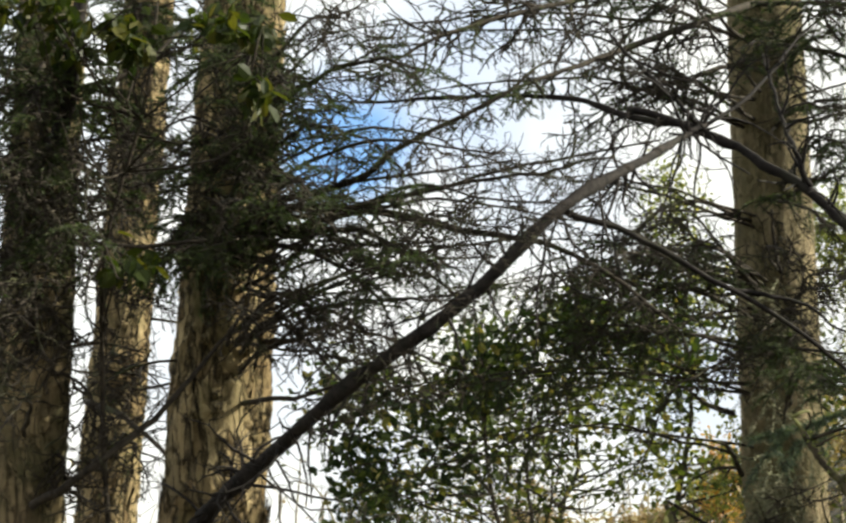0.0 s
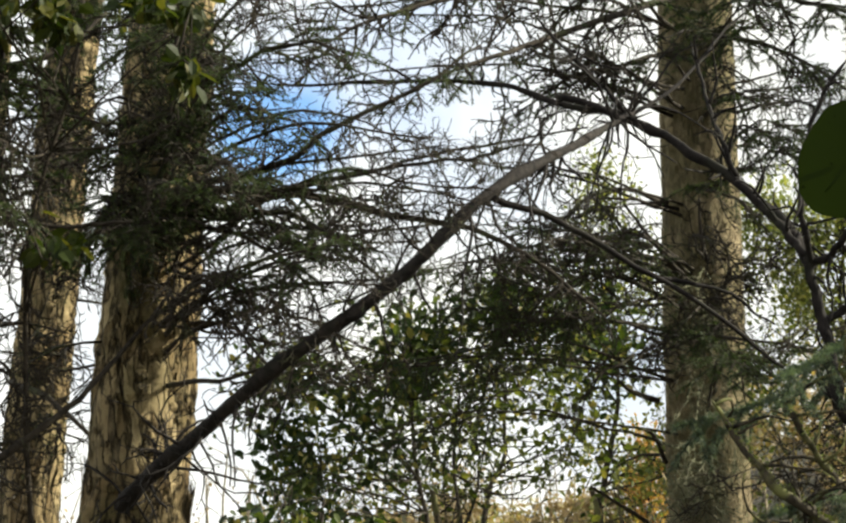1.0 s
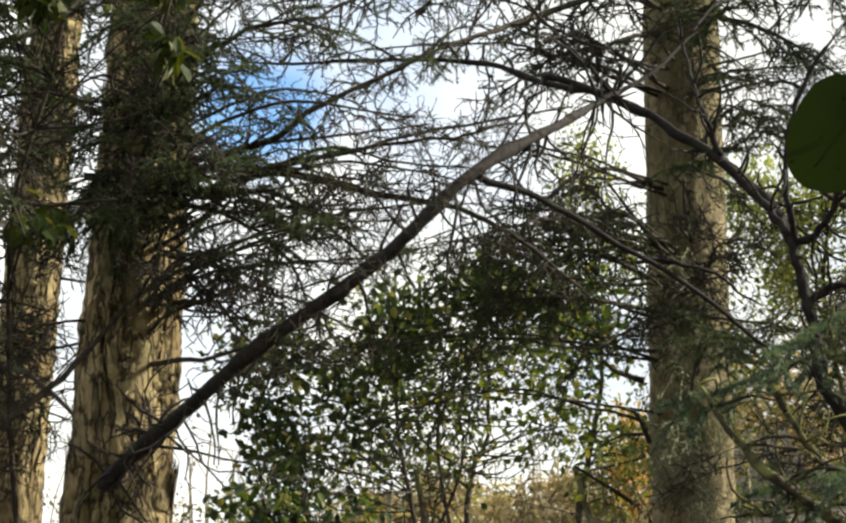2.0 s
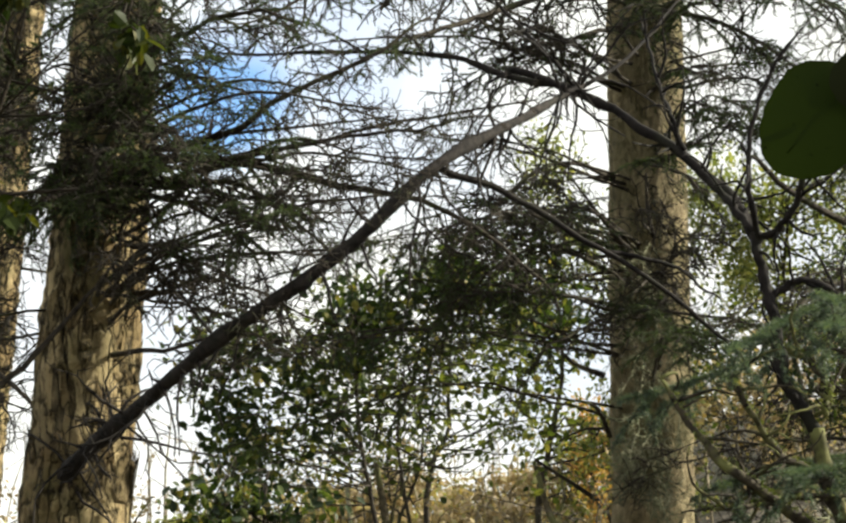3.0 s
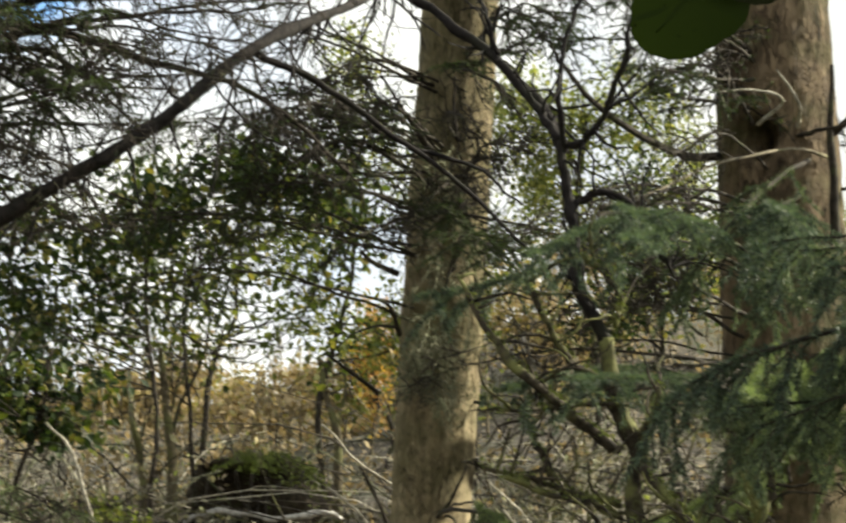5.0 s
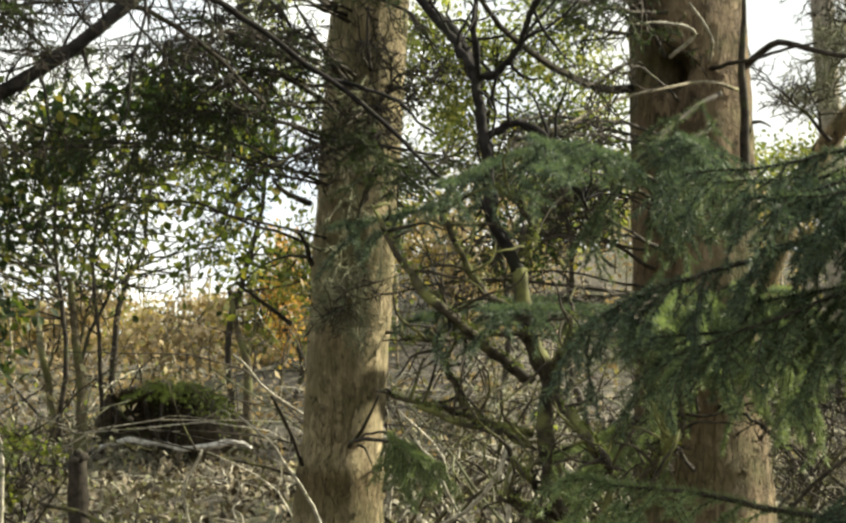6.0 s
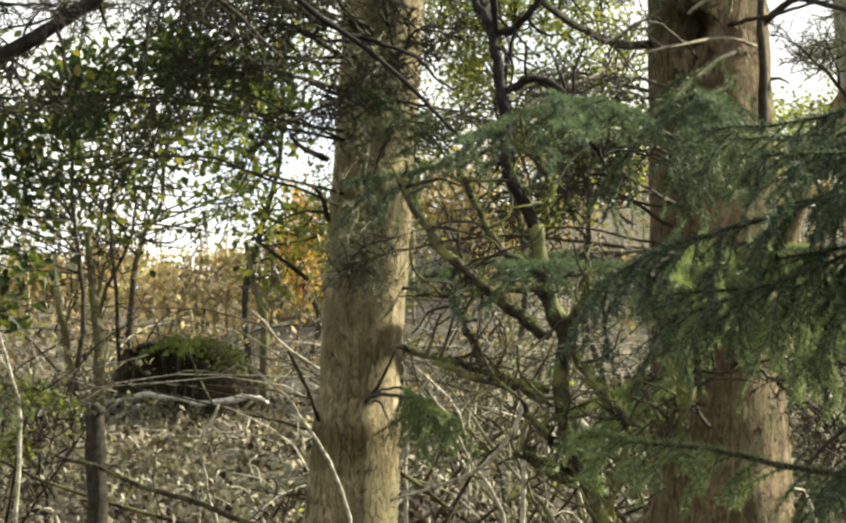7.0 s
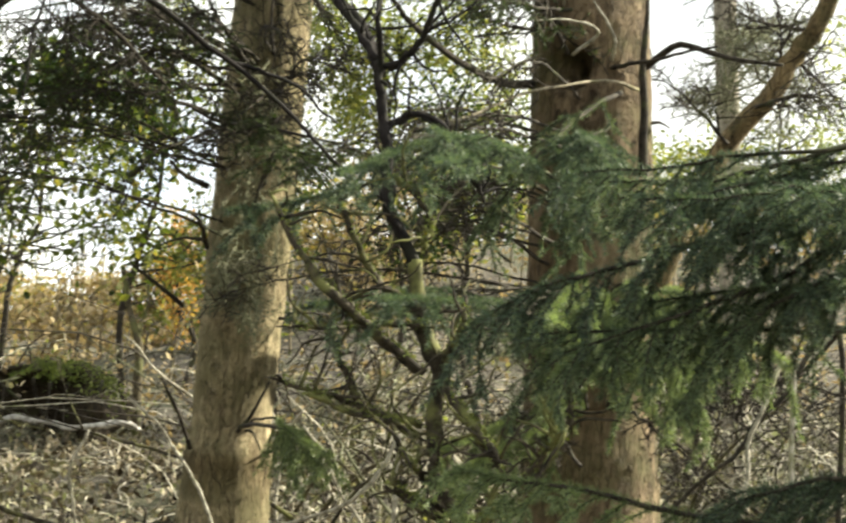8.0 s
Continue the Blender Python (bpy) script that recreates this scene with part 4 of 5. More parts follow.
fan(spruce_b, (-1.28, 8.81, 4.07), (0.19, 0.27), 5, "dead dead thin")
fan(spruce_b, (-1.40, 8.79, 2.92), (0.14, 0.11), 3, "dead dead thin")
fan(spruce_b, (-1.49, 8.88, 2.55), (0.22, 0.2), 3, "dead dead thin", count=6)
fan(spruce_b, (-1.29, 8.91, 4.73), (0.2, 0.15), 6, "full dead thin")
fan(spruce_c, (-0.65, 6.97, 3.93), (0.23, 0.23), 9, "full full thin")
fan(spruce_c, (-0.68, 6.97, 3.46), (0.23, 0.25), 9, "full thin dead")
fan(spruce_c, (-0.75, 6.86, 3.13), (0.22, 0.1), 7, "full full thin")
fan(spruce_c, (-0.29, 6.39, 3.16), (0.26, 0.16), 6, "full thin dead")
fan(spruce_c, (-0.02, 6.30, 2.99), (0.19, 0.1), 6, "full thin dead")
fan(spruce_c, (-0.38, 6.59, 3.58), (0.13, 0.16), 2, "full thin")
fan(spruce_c, (0.17, 6.20, 3.04), (0.17, 0.1), 2, "dead thin")
fan(spruce_c, (-0.31, 6.59, 2.82), (0.27, 0.14), 2, "dead", droop=0.9)
fan(spruce_d, (0.08, 8.00, 4.34), (0.65, 0.17), 2, "thin dead full", size=0.4)
fan(spruce_d, (0.88, 8.15, 4.28), (0.44, 0.2), 3, "thin full dead", size=0.38)
fan(spruce_d, (1.76, 8.21, 4.14), (0.2, 0.3), 2, "thin full", size=0.38)
fan(spruce_d, (0.79, 8.16, 3.43), (0.33, 0.18), 2, "thin dead")
fan(spruce_d, (0.48, 7.79, 3.60), (0.25, 0.11), 2, "thin dead")
fan(spruce_d, (0.39, 8.29, 3.13), (0.30, 0.15), 2, "full thin", droop=1.4)
fan(spruce_d, (0.20, 8.00, 3.12), (0.16, 0.10), 3, "full thin", droop=0.9)
fan(spruce_d, (0.52, 7.96, 3.14), (0.14, 0.08), 2, "thin dead", droop=0.9)
fan(spruce_d, (1.85, 8.05, 3.62), (0.16, 0.12), 4, "full thin", size=0.34)
fan(spruce_e, (2.25, 7.80, 3.50), (0.16, 0.12), 4, "full thin", size=0.32)
fan(spruce_d, (1.04, 8.54, 3.12), (0.26, 0.21), 2, "full thin dead")
fan(spruce_d, (-0.31, 8.12, 2.82), (0.15, 0.12), 2, "full", droop=1.4, count=8)
fan(spruce_d, (-0.30, 8.14, 2.52), (0.18, 0.16), 3, "full", droop=1.6, count=8)
fan(spruce_d, (1.60, 8.65, 4.47), (0.21, 0.17), 2, "full thin")
fan(spruce_d, (1.49, 8.37, 2.96), (0.25, 0.21), 2, "full thin")
fan(spruce_d, (0.96, 7.56, 3.15), (0.27, 0.12), 2, "thin full", green=NEEDLE)
fan(spruce_e, (1.35, 6.17, 2.47), (0.34, 0.15), 2, "finger", green=NEEDLE_DEEP)
fan(spruce_e, (1.39, 5.86, 2.10), (0.26, 0.18), 2, "finger", green=NEEDLE_DEEP)
fan(spruce_e, (1.68, 5.99, 2.45), (0.34, 0.18), 2, "finger", green=NEEDLE_DEEP)
fan(spruce_d, (1.53, 7.25, 2.71), (0.24, 0.12), 2, "full")
fan(spruce_e, (2.46, 6.98, 2.73), (0.22, 0.22), 4, "finger", green=NEEDLE_DEEP)
fan(spruce_g, (1.98, 4.91, 2.28), (0.32, 0.14), 2, "finger", size=0.3, droop=0.4, green=NEEDLE_DEEP)
fan(spruce_g, (2.11, 4.53, 2.25), (0.18, 0.11), 2, "finger", size=0.3, green=NEEDLE_DEEP)
fan(spruce_g, (2.18, 4.49, 2.07), (0.16, 0.09), 2, "finger", size=0.3, green=NEEDLE_DEEP)
fan(spruce_g, (1.73, 4.90, 1.97), (0.22, 0.1), 2, "finger", size=0.3, green=NEEDLE_MID)
fan(spruce_e, (2.39, 5.93, 2.02), (0.35, 0.07), 5, "finger", green=NEEDLE_FRESH)
fan(spruce_g, (1.84, 4.62, 2.20), (0.12, 0.08), 3, "finger", size=0.28, droop=0.5, green=NEEDLE_DEEP)
fan(spruce_e, (2.36, 5.32, 1.92), (0.16, 0.07), 3, "finger", size=0.26, green=NEEDLE_FRESH, droop=1.4)
fan(spruce_e, (2.02, 5.65, 1.84), (0.20, 0.07), 2, "finger", size=0.22, green=NEEDLE_FRESH, droop=1.4)
fan(spruce_e, (1.65, 5.75, 1.60), (0.16, 0.06), 2, "finger", size=0.20, green=NEEDLE_FRESH, droop=0.8)
fan(spruce_g, (2.26, 4.68, 1.57), (0.18, 0.13), 2, "finger", green=NEEDLE_DEEP)
fan(spruce_e, (2.11, 6.68, 1.70), (0.21, 0.17), 3, "dead", green=NEEDLE_MID)
fan(spruce_d, (1.82, 8.00, 1.61), (0.18, 0.13), 2, "finger", green=NEEDLE_FRESH, droop=0.9)
fan(spruce_c, (0.01, 7.02, 1.55), (0.15, 0.15), 2, "full thin", green=NEEDLE_FRESH)
fan(spruce_d, (0.81, 8.13, 3.03), (0.22, 0.16), 2, "full full thin", droop=1.0)
fan(spruce_d, (0.29, 8.18, 2.97), (0.16, 0.18), 2, "full", droop=1.4)
fan(spruce_d, (1.19, 8.73, 3.00), (0.26, 0.26), 2, "dead thin")

fan(spruce_d, (0.21, 7.92, 4.10), (0.43, 0.13), 2, "dead dead thin", size=0.42)
fan(spruce_d, (0.93, 8.17, 4.08), (0.29, 0.2), 3, "dead dead thin", size=0.38)
fan(spruce_c, (0.24, 6.51, 3.28), (0.19, 0.11), 4, "dead thin", size=0.26)
fan(spruce_c, (-0.32, 6.71, 2.83), (0.16, 0.2), 2, "dead", droop=0.9)
fan(spruce_c, (0.01, 6.52, 2.64), (0.21, 0.16), 3, "dead", droop=0.9)
fan(spruce_a, (-1.21, 6.28, 3.03), (0.19, 0.52), 7, "dead", count=7)
fan(spruce_b, (-1.37, 8.90, 3.74), (0.2, 0.81), 6, "dead dead thin", count=6)
fan(spruce_f, (5.26, 11.33, 4.30), (0.44, 0.37), 8, "dead thin", size=0.4, wood=LICHEN)
fan(spruce_f, (5.00, 11.78, 3.97), (0.38, 0.35), 4, "dead", size=0.4, wood=LICHEN)
fan(spruce_e, (2.98, 6.32, 1.82), (0.22, 0.22), 7, "dead", size=0.35)
fan(spruce_d, (1.95, 8.40, 4.02), (0.3, 0.26), 4, "thin dead dead")
fan(spruce_e, (2.17, 7.72, 3.67), (0.24, 0.28), 6, "thin dead dead")
fan(spruce_f, (4.98, 10.36, 3.86), (0.34, 0.5), 7, "dead", size=0.4, wood=LICHEN)
fan(spruce_d, (0.90, 7.97, 3.35), (0.24, 0.13), 3, "dead")
fan(spruce_e, (2.29, 6.40, 1.95), (0.3, 0.12), 4, "finger", green=NEEDLE_FRESH, droop=1.2)
fan(spruce_e, (2.14, 6.67, 2.08), (0.25, 0.1), 2, "thin", green=NEEDLE_FRESH, droop=1.2)
fan(spruce_e, (1.94, 7.35, 2.77), (0.35, 0.35), 8, "dead", size=0.36)
fan(spruce_d, (1.59, 8.05, 3.13), (0.3, 0.3), 4, "dead", size=0.34)
fan(spruce_e, (1.73, 7.61, 2.27), (0.4, 0.25), 6, "dead", size=0.34)
fan(spruce_d, (1.50, 8.85, 2.40), (0.20, 0.26), 12, "dead thin", count=6, size=0.24, droop=1.6, r=0.004, depth=0.15, green=NEEDLE_MID, wood=LICHEN)
fan(spruce_d, (1.55, 8.85, 2.99), (0.20, 0.30), 8, "dead thin", count=6, size=0.24, droop=1.6, r=0.004, depth=0.15, green=NEEDLE_MID, wood=LICHEN)

# ---- spruces added all round, out of view, to shade the place ----
round_about = thing("spruce_tree", "unseen dense dark spruce added to shade the place", "tree", "spruces of the wood around")
s = Soup()
tube(s, curve([(0, 0, -0.3), (0.02, 0, 6), (0, 0.02, 13)], 30, 0.01), 0.2, 0.02, 12)
part("trunk", s, BARK_DARK, round_about)
for z in np.arange(2.6, 12.6, 1.0):
    for q in range(5):
        a = q * 1.257 + z * 2.4 + rng.uniform(-0.3, 0.3)
        long = (13.5 - z) * 0.22 + 0.5
        d = np.array([math.cos(a), math.sin(a), 0.1])
        bough(round_about, [(0, 0, z), np.array((0, 0, z)) + d * long * 0.5, np.array((0, 0, z)) + d * long + [0, 0, -0.3 * long]], 7, 1.0, "coarse", 0.025)
spots = [(-5.5, -3.5), (-1.0, -6.5), (4.5, -6.5), (-8.0, 2.0), (-8.5, 8.5)]
for k, (x, y) in enumerate(spots):
    m = pose(x, y, float(ground_height(x, y)), 0, 0, k * 77)
    if k == 0:
        round_about.matrix_basis = m
    else:
        copy_thing(round_about, m)

leaning_tree = thing("leaning_tree", "slanting bare grey-brown stem with thin twigs", "tree")
reach(leaning_tree, [(3.79, 9.90, 2.26), (4.09, 9.56, 3.14), (4.31, 9.24, 3.63), (4.45, 8.94, 4.01), (4.66, 8.61, 4.61)], r0=0.064, r1=0.042, n=30, wobble=0.02, mat=BARK_DARK, name="trunk")
for pts in ([(4.31, 9.24, 3.63), (4.31, 9.13, 3.86), (4.36, 8.99, 4.06)], [(4.22, 9.28, 3.49), (4.37, 9.10, 3.53), (4.54, 8.90, 3.49)], [(4.38, 9.20, 3.74), (4.49, 9.04, 3.59), (4.57, 8.89, 3.35)], [(4.10, 9.33, 3.29), (3.91, 9.31, 3.46), (3.71, 9.28, 3.57)], [(4.45, 9.17, 3.89), (4.19, 9.18, 3.91), (3.94, 9.18, 4.00)]):
    bough(leaning_tree, pts, 12, 0.32, "dead", 0.012, name="limb")

# ---- the shrub with the forked stems ----
shrub = thing("shrub", "bare mossy shrub with forked crooked stems", "shrub")
for pts, r0, r1 in (
    ([(1.93, 6.21, 1.13), (1.83, 6.24, 1.40), (1.74, 6.27, 1.67), (1.75, 6.26, 1.87), (1.68, 6.28, 2.02), (1.65, 6.29, 2.23)], 0.034, 0.027),
    ([(1.65, 6.29, 2.22), (1.56, 6.31, 2.41), (1.55, 6.42, 2.67), (1.52, 6.43, 2.91)], 0.027, 0.022),
    ([(1.52, 6.43, 2.91), (1.46, 6.54, 3.04), (1.38, 6.66, 3.19), (1.30, 6.78, 3.34)], 0.020, 0.013),
    ([(1.53, 6.44, 2.87), (1.49, 6.55, 3.03), (1.35, 6.68, 3.23), (1.16, 6.82, 3.42), (1.00, 6.95, 3.55), (0.78, 7.08, 3.67)], 0.026, 0.018),
    ([(1.02, 6.94, 3.55), (0.79, 7.18, 3.67), (0.61, 7.39, 3.81), (0.33, 7.61, 3.91), (-0.06, 7.82, 3.96), (-0.48, 8.00, 4.03)], 0.018, 0.006),
    ([(1.53, 6.44, 2.87), (1.49, 6.34, 3.02), (1.51, 6.34, 3.24), (1.58, 6.32, 3.43), (1.71, 6.29, 3.59)], 0.014, 0.007),
    ([(1.54, 6.43, 2.89), (1.59, 6.32, 2.91), (1.62, 6.21, 3.00), (1.64, 6.10, 3.12), (1.64, 5.99, 3.25)], 0.018, 0.010),
    ([(1.02, 6.94, 3.55), (0.95, 6.95, 3.65), (0.83, 7.07, 3.83), (0.69, 7.19, 4.06)], 0.012, 0.006),
    ([(1.35, 6.68, 3.25), (1.30, 6.69, 3.41), (1.27, 6.80, 3.62), (1.26, 6.90, 3.81)], 0.012, 0.006),
    ([(1.75, 6.26, 1.87), (1.75, 6.16, 1.93), (1.75, 6.05, 2.00), (1.75, 6.05, 2.08)], 0.020, 0.008),
    ([(1.67, 6.23, 1.86), (1.52, 6.22, 1.97), (1.32, 6.17, 2.11), (1.21, 6.19, 2.26), (1.13, 6.21, 2.41)], 0.020, 0.009),
    ([(1.68, 6.23, 2.02), (1.52, 6.22, 2.00), (1.33, 6.16, 1.98), (1.18, 6.20, 1.97)], 0.010, 0.005),
    ([(1.75, 6.26, 1.85), (1.78, 6.15, 1.76), (1.82, 6.03, 1.68), (1.86, 5.92, 1.58)], 0.018, 0.010),
    ([(1.81, 6.25, 1.41), (1.68, 6.18, 1.45), (1.56, 6.11, 1.50)], 0.013, 0.006),
    ([(1.74, 6.27, 1.50), (1.65, 6.19, 1.56), (1.57, 6.11, 1.61)], 0.010, 0.006),
    ([(1.70, 6.28, 1.69), (1.43, 6.24, 1.75), (1.16, 6.20, 1.81)], 0.013, 0.006),
    ([(1.47, 6.24, 1.76), (1.41, 6.25, 1.88), (1.35, 6.26, 2.00)], 0.013, 0.006),
    ([(1.65, 6.29, 2.09), (1.51, 6.22, 2.15), (1.39, 6.15, 2.30), (1.34, 6.16, 2.42)], 0.013, 0.010),
    ([(1.59, 6.41, 2.51), (1.69, 6.28, 2.38), (1.67, 6.29, 2.25)], 0.012, 0.010),
    ([(1.56, 6.42, 2.69), (1.70, 6.38, 2.73), (1.84, 6.44, 2.60), (1.95, 6.52, 2.47)], 0.018, 0.012),
    ([(1.99, 6.08, 1.53), (2.02, 5.97, 1.62), (2.05, 5.85, 1.71)], 0.013, 0.008),
    ([(1.34, 6.19, 2.12), (1.44, 6.20, 2.03), (1.55, 6.21, 1.95), (1.68, 6.21, 1.86)], 0.017, 0.014),
    ([(1.98, 6.03, 1.49), (2.07, 6.03, 1.62), (2.13, 6.04, 1.74), (2.11, 6.07, 1.87)], 0.009, 0.014),
    ([(1.80, 6.09, 1.71), (1.86, 6.10, 1.63), (1.93, 6.11, 1.56)], 0.013, 0.010),
    ([(1.69, 6.12, 1.64), (1.73, 6.14, 1.50), (1.82, 6.14, 1.38)], 0.016, 0.020),
    ([(1.80, 6.09, 1.38), (1.88, 6.09, 1.41), (1.96, 6.10, 1.42)], 0.012, 0.008),
    ([(1.30, 6.22, 1.77), (1.43, 6.22, 1.72), (1.57, 6.22, 1.70), (1.70, 6.21, 1.64)], 0.009, 0.012),
    ([(1.56, 6.16, 1.49), (1.67, 6.16, 1.43), (1.78, 6.16, 1.38)], 0.008, 0.012),
    ([(1.80, 6.09, 1.38), (1.85, 6.10, 1.25), (1.88, 6.11, 1.10)], 0.020, 0.024),
    ([(1.91, 6.05, 1.56), (1.88, 6.09, 1.42), (1.86, 6.13, 1.25)], 0.010, 0.014),
):
    line = curve(pts, 34, 0.006)
    # lower stems carry moss; upper ones take the wood darkened as if backlit
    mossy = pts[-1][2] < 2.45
    for _ in range(8):
        q = line[rng.integers(5, 33)]
        e = crooked(q, rng.normal(0, 0.7, 3) + [0, 0, 0.5], rng.uniform(0.08, 0.30), 7, 0.22, 0.05)
        reach(shrub, e, r0=0.0065, r1=0.002, n=9, wobble=0.004, mat=MOSSY if mossy else SHADED_WOOD, name="twig")
    girth = np.linspace(r0, r1, 34) * (0.92 if mossy else 0.76)
    if r1 <= 0.013:
        girth[-5:] *= np.linspace(1.0, 0.3, 5)
    for at in rng.integers(3, 31, 4):
        girth *= 1 + rng.uniform(0.10, 0.30) * np.exp(-((np.arange(34) - at) / 1.2) ** 2)
    st = Soup()
    tube(st, line, 0, 0, 9, girth[:, None] * (1 + 0.09 * rng.normal(0, 1, (34, 9))))
    stem = part("stem", st, MOSSY if mossy else SHADED_WOOD, shrub)
    if mossy:
        cover = Soup()
        at = line[rng.integers(0, 30, 260)]
        leaves_at(cover, at + unit(rng.normal(0, 0.5, (260, 3)) + [0.35, -0.3, 0.8]) * girth[0] * 0.95 + rng.normal(0, 0.004, (260, 3)), 0.014, -0.6)
        tagged(part("moss", cover, MOSS, stem, "yellow-green moss", smooth=False), kind="stuff")

# ---- broad-leaved trees behind ----
leafy_tree("evergreen_tree", "dark evergreen broadleaf crown against the bright sky", "tree", (0.49, 14.51, 0.46), [
    ((0.51, 13.90, 3.84), (0.26, 0.3, 0.34), 0.15), ((0.94, 13.83, 4.12), (0.34, 0.3, 0.20), 0.11), ((1.37, 13.81, 4.06), (0.36, 0.3, 0.22), 0.12), ((1.68, 14.04, 3.72), (0.26, 0.3, 0.28), 0.09),
    ((-0.49, 13.82, 3.70), (0.34, 0.3, 0.20), 0.12), ((-0.45, 13.70, 3.12), (0.30, 0.3, 0.34), 0.14), ((0.01, 13.99, 3.36), (0.34, 0.3, 0.30), 0.10), ((-0.28, 14.46, 2.86), (0.32, 0.3, 0.34), 0.09), ((0.22, 14.40, 3.85), (0.3, 0.3, 0.24), 0.06)],
    LEAF_DARK, 0.080, 3300, DEAD, 0.035, twigs=1, small=False, hang=0.35, limbs_each=6, clump=0.42)
leafy_tree("holly_tree", "loose crown of small dark leaves speckled with sky", "tree", (0.87, 15.40, 0.27), [
    ((0.10, 14.92, 3.84), (0.7, 0.4, 0.36), 0.16), ((1.05, 14.91, 3.72), (0.7, 0.4, 0.40), 0.2), ((0.60, 15.20, 3.22), (0.7, 0.4, 0.36), 0.2), ((1.62, 15.11, 3.40), (0.6, 0.4, 0.40), 0.18), ((-0.15, 15.16, 2.86), (0.36, 0.4, 0.36), 0.10), ((1.60, 14.82, 4.30), (0.4, 0.4, 0.30), 0.14)],
    LEAF_MIX, 0.078, 1500, DEAD, 0.03, twigs=1, small=False, hang=0.35, limbs_each=7, clump=0.46)
leafy_tree("holly_tree", "open crown of small leaves with bright gaps", "tree", (0.84, 16.99, -1.55), [
    ((0.41, 17.01, 3.82), (0.9, 0.5, 0.5), 0.35), ((1.45, 16.95, 4.01), (0.8, 0.5, 0.5), 0.35), ((0.88, 16.99, 3.24), (0.9, 0.5, 0.25), 0.3)], LEAF_MIX, 0.064, 2300, DEAD, 0.03, hang=0.35, clump=0.5)
leafy_tree("young_tree", "young tree with sparse yellow-green leaves", "tree", (2.08, 16.89, 0.22), [
    ((2.16, 16.88, 5.71), (0.40, 0.5, 0.5), 0.2), ((2.41, 16.85, 4.83), (0.5, 0.5, 0.6), 0.3), ((1.96, 16.91, 4.19), (0.6, 0.5, 0.5), 0.2), ((2.30, 16.86, 3.34), (0.5, 0.5, 0.5), 0.3)], LEAF_LIGHT, 0.062, 3700, DEAD, 0.05, group="young trees")
leafy_tree("young_tree", "young tree with bright yellow-green foliage", "tree", (4.41, 16.94, -0.02), [
    ((3.84, 17.08, 5.03), (0.45, 0.5, 0.7), 0.3), ((4.95, 16.79, 5.15), (0.65, 0.5, 0.6), 0.3), ((4.62, 16.88, 4.45), (0.6, 0.5, 0.4), 0.2), ((3.72, 17.12, 5.35), (0.5, 0.5, 0.5), 0.12), ((4.41, 16.95, 5.40), (0.5, 0.5, 0.5), 0.12)], LEAF_LIGHT, 0.062, 8500, DEAD, 0.05, group="young trees")
leafy_tree("young_tree", "young tree thin with speckled green leaves", "tree", (4.77, 15.27, 0.16), [
    ((4.52, 15.35, 4.04), (0.5, 0.5, 0.6), 0.5), ((4.25, 15.43, 3.58), (0.6, 0.5, 0.4), 0.5)], LEAF_DARK, 0.062, 3000, DEAD, 0.05, group="young trees")
leafy_tree("young_tree", "young tree with dense speckled dark and yellow leaves", "tree", (1.09, 17.98, -0.81), [
    ((0.90, 17.99, 4.52), (0.9, 0.6, 0.45), 0.35), ((1.77, 17.93, 4.41), (0.7, 0.6, 0.6), 0.35), ((0.55, 18.01, 3.57), (0.9, 0.6, 0.4), 0.15), ((2.04, 17.90, 3.58), (0.3, 0.5, 0.22), 0.15)], LEAF_MIX, 0.066, 1900, DEAD, 0.05, group="young trees")
leafy_tree("young_tree", "young tree with thin speckled leaves between two trunks", "tree", (3.30, 16.30, 0.2), [
    ((3.02, 16.20, 4.05), (0.34, 0.4, 0.36), 0.35), ((3.40, 16.15, 4.20), (0.36, 0.4, 0.34), 0.30), ((3.05, 16.25, 3.50), (0.34, 0.4, 0.30), 0.35)], LEAF_MIX, 0.066, 1000, DEAD, 0.04, group="young trees", hang=0.35, clump=0.45)
leafy_tree("autumn_tree", "small tree with orange and yellow autumn leaves", "tree", (2.99, 19.94, 0.30), [
    ((2.93, 19.95, 3.41), (0.26, 0.42, 0.55), 1.0)], LEAF_RUST, 0.066, 1500, DEAD, 0.05, group="autumn trees")
leafy_tree("autumn_tree", "small tree with yellow-brown autumn leaves", "tree", (2.23, 23.91, 0.30), [
    ((2.45, 23.89, 3.33), (0.7, 0.5, 0.35), 0.55), ((1.69, 23.96, 3.11), (0.6, 0.5, 0.3), 0.45)], LEAF_AUTUMN, 0.075, 2400, DEAD, 0.05, group="autumn trees")
leafy_tree("autumn_tree", "small tree with withered yellow-brown leaves in thicket", "tree", (5.04, 21.42, 0.71), [
    ((4.95, 21.44, 4.04), (0.6, 0.5, 0.4), 0.5), ((5.56, 21.29, 3.60), (0.6, 0.5, 0.4), 0.5)], LEAF_BROWN, 0.07, 1500, DEAD, 0.04, group="autumn trees")
leafy_tree("young_tree", "young tree with thin pale leaves behind the grey trunk", "tree", (8.10, 17.18, 0.07), [
    ((7.42, 17.49, 4.61), (0.5, 0.5, 0.22), 0.4), ((8.29, 17.09, 4.80), (0.6, 0.5, 0.26), 0.4), ((8.58, 16.94, 5.53), (0.4, 0.5, 0.5), 0.2)], LEAF_LIGHT, 0.06, 2600, DEAD, 0.04, group="young trees", clump=0.4)
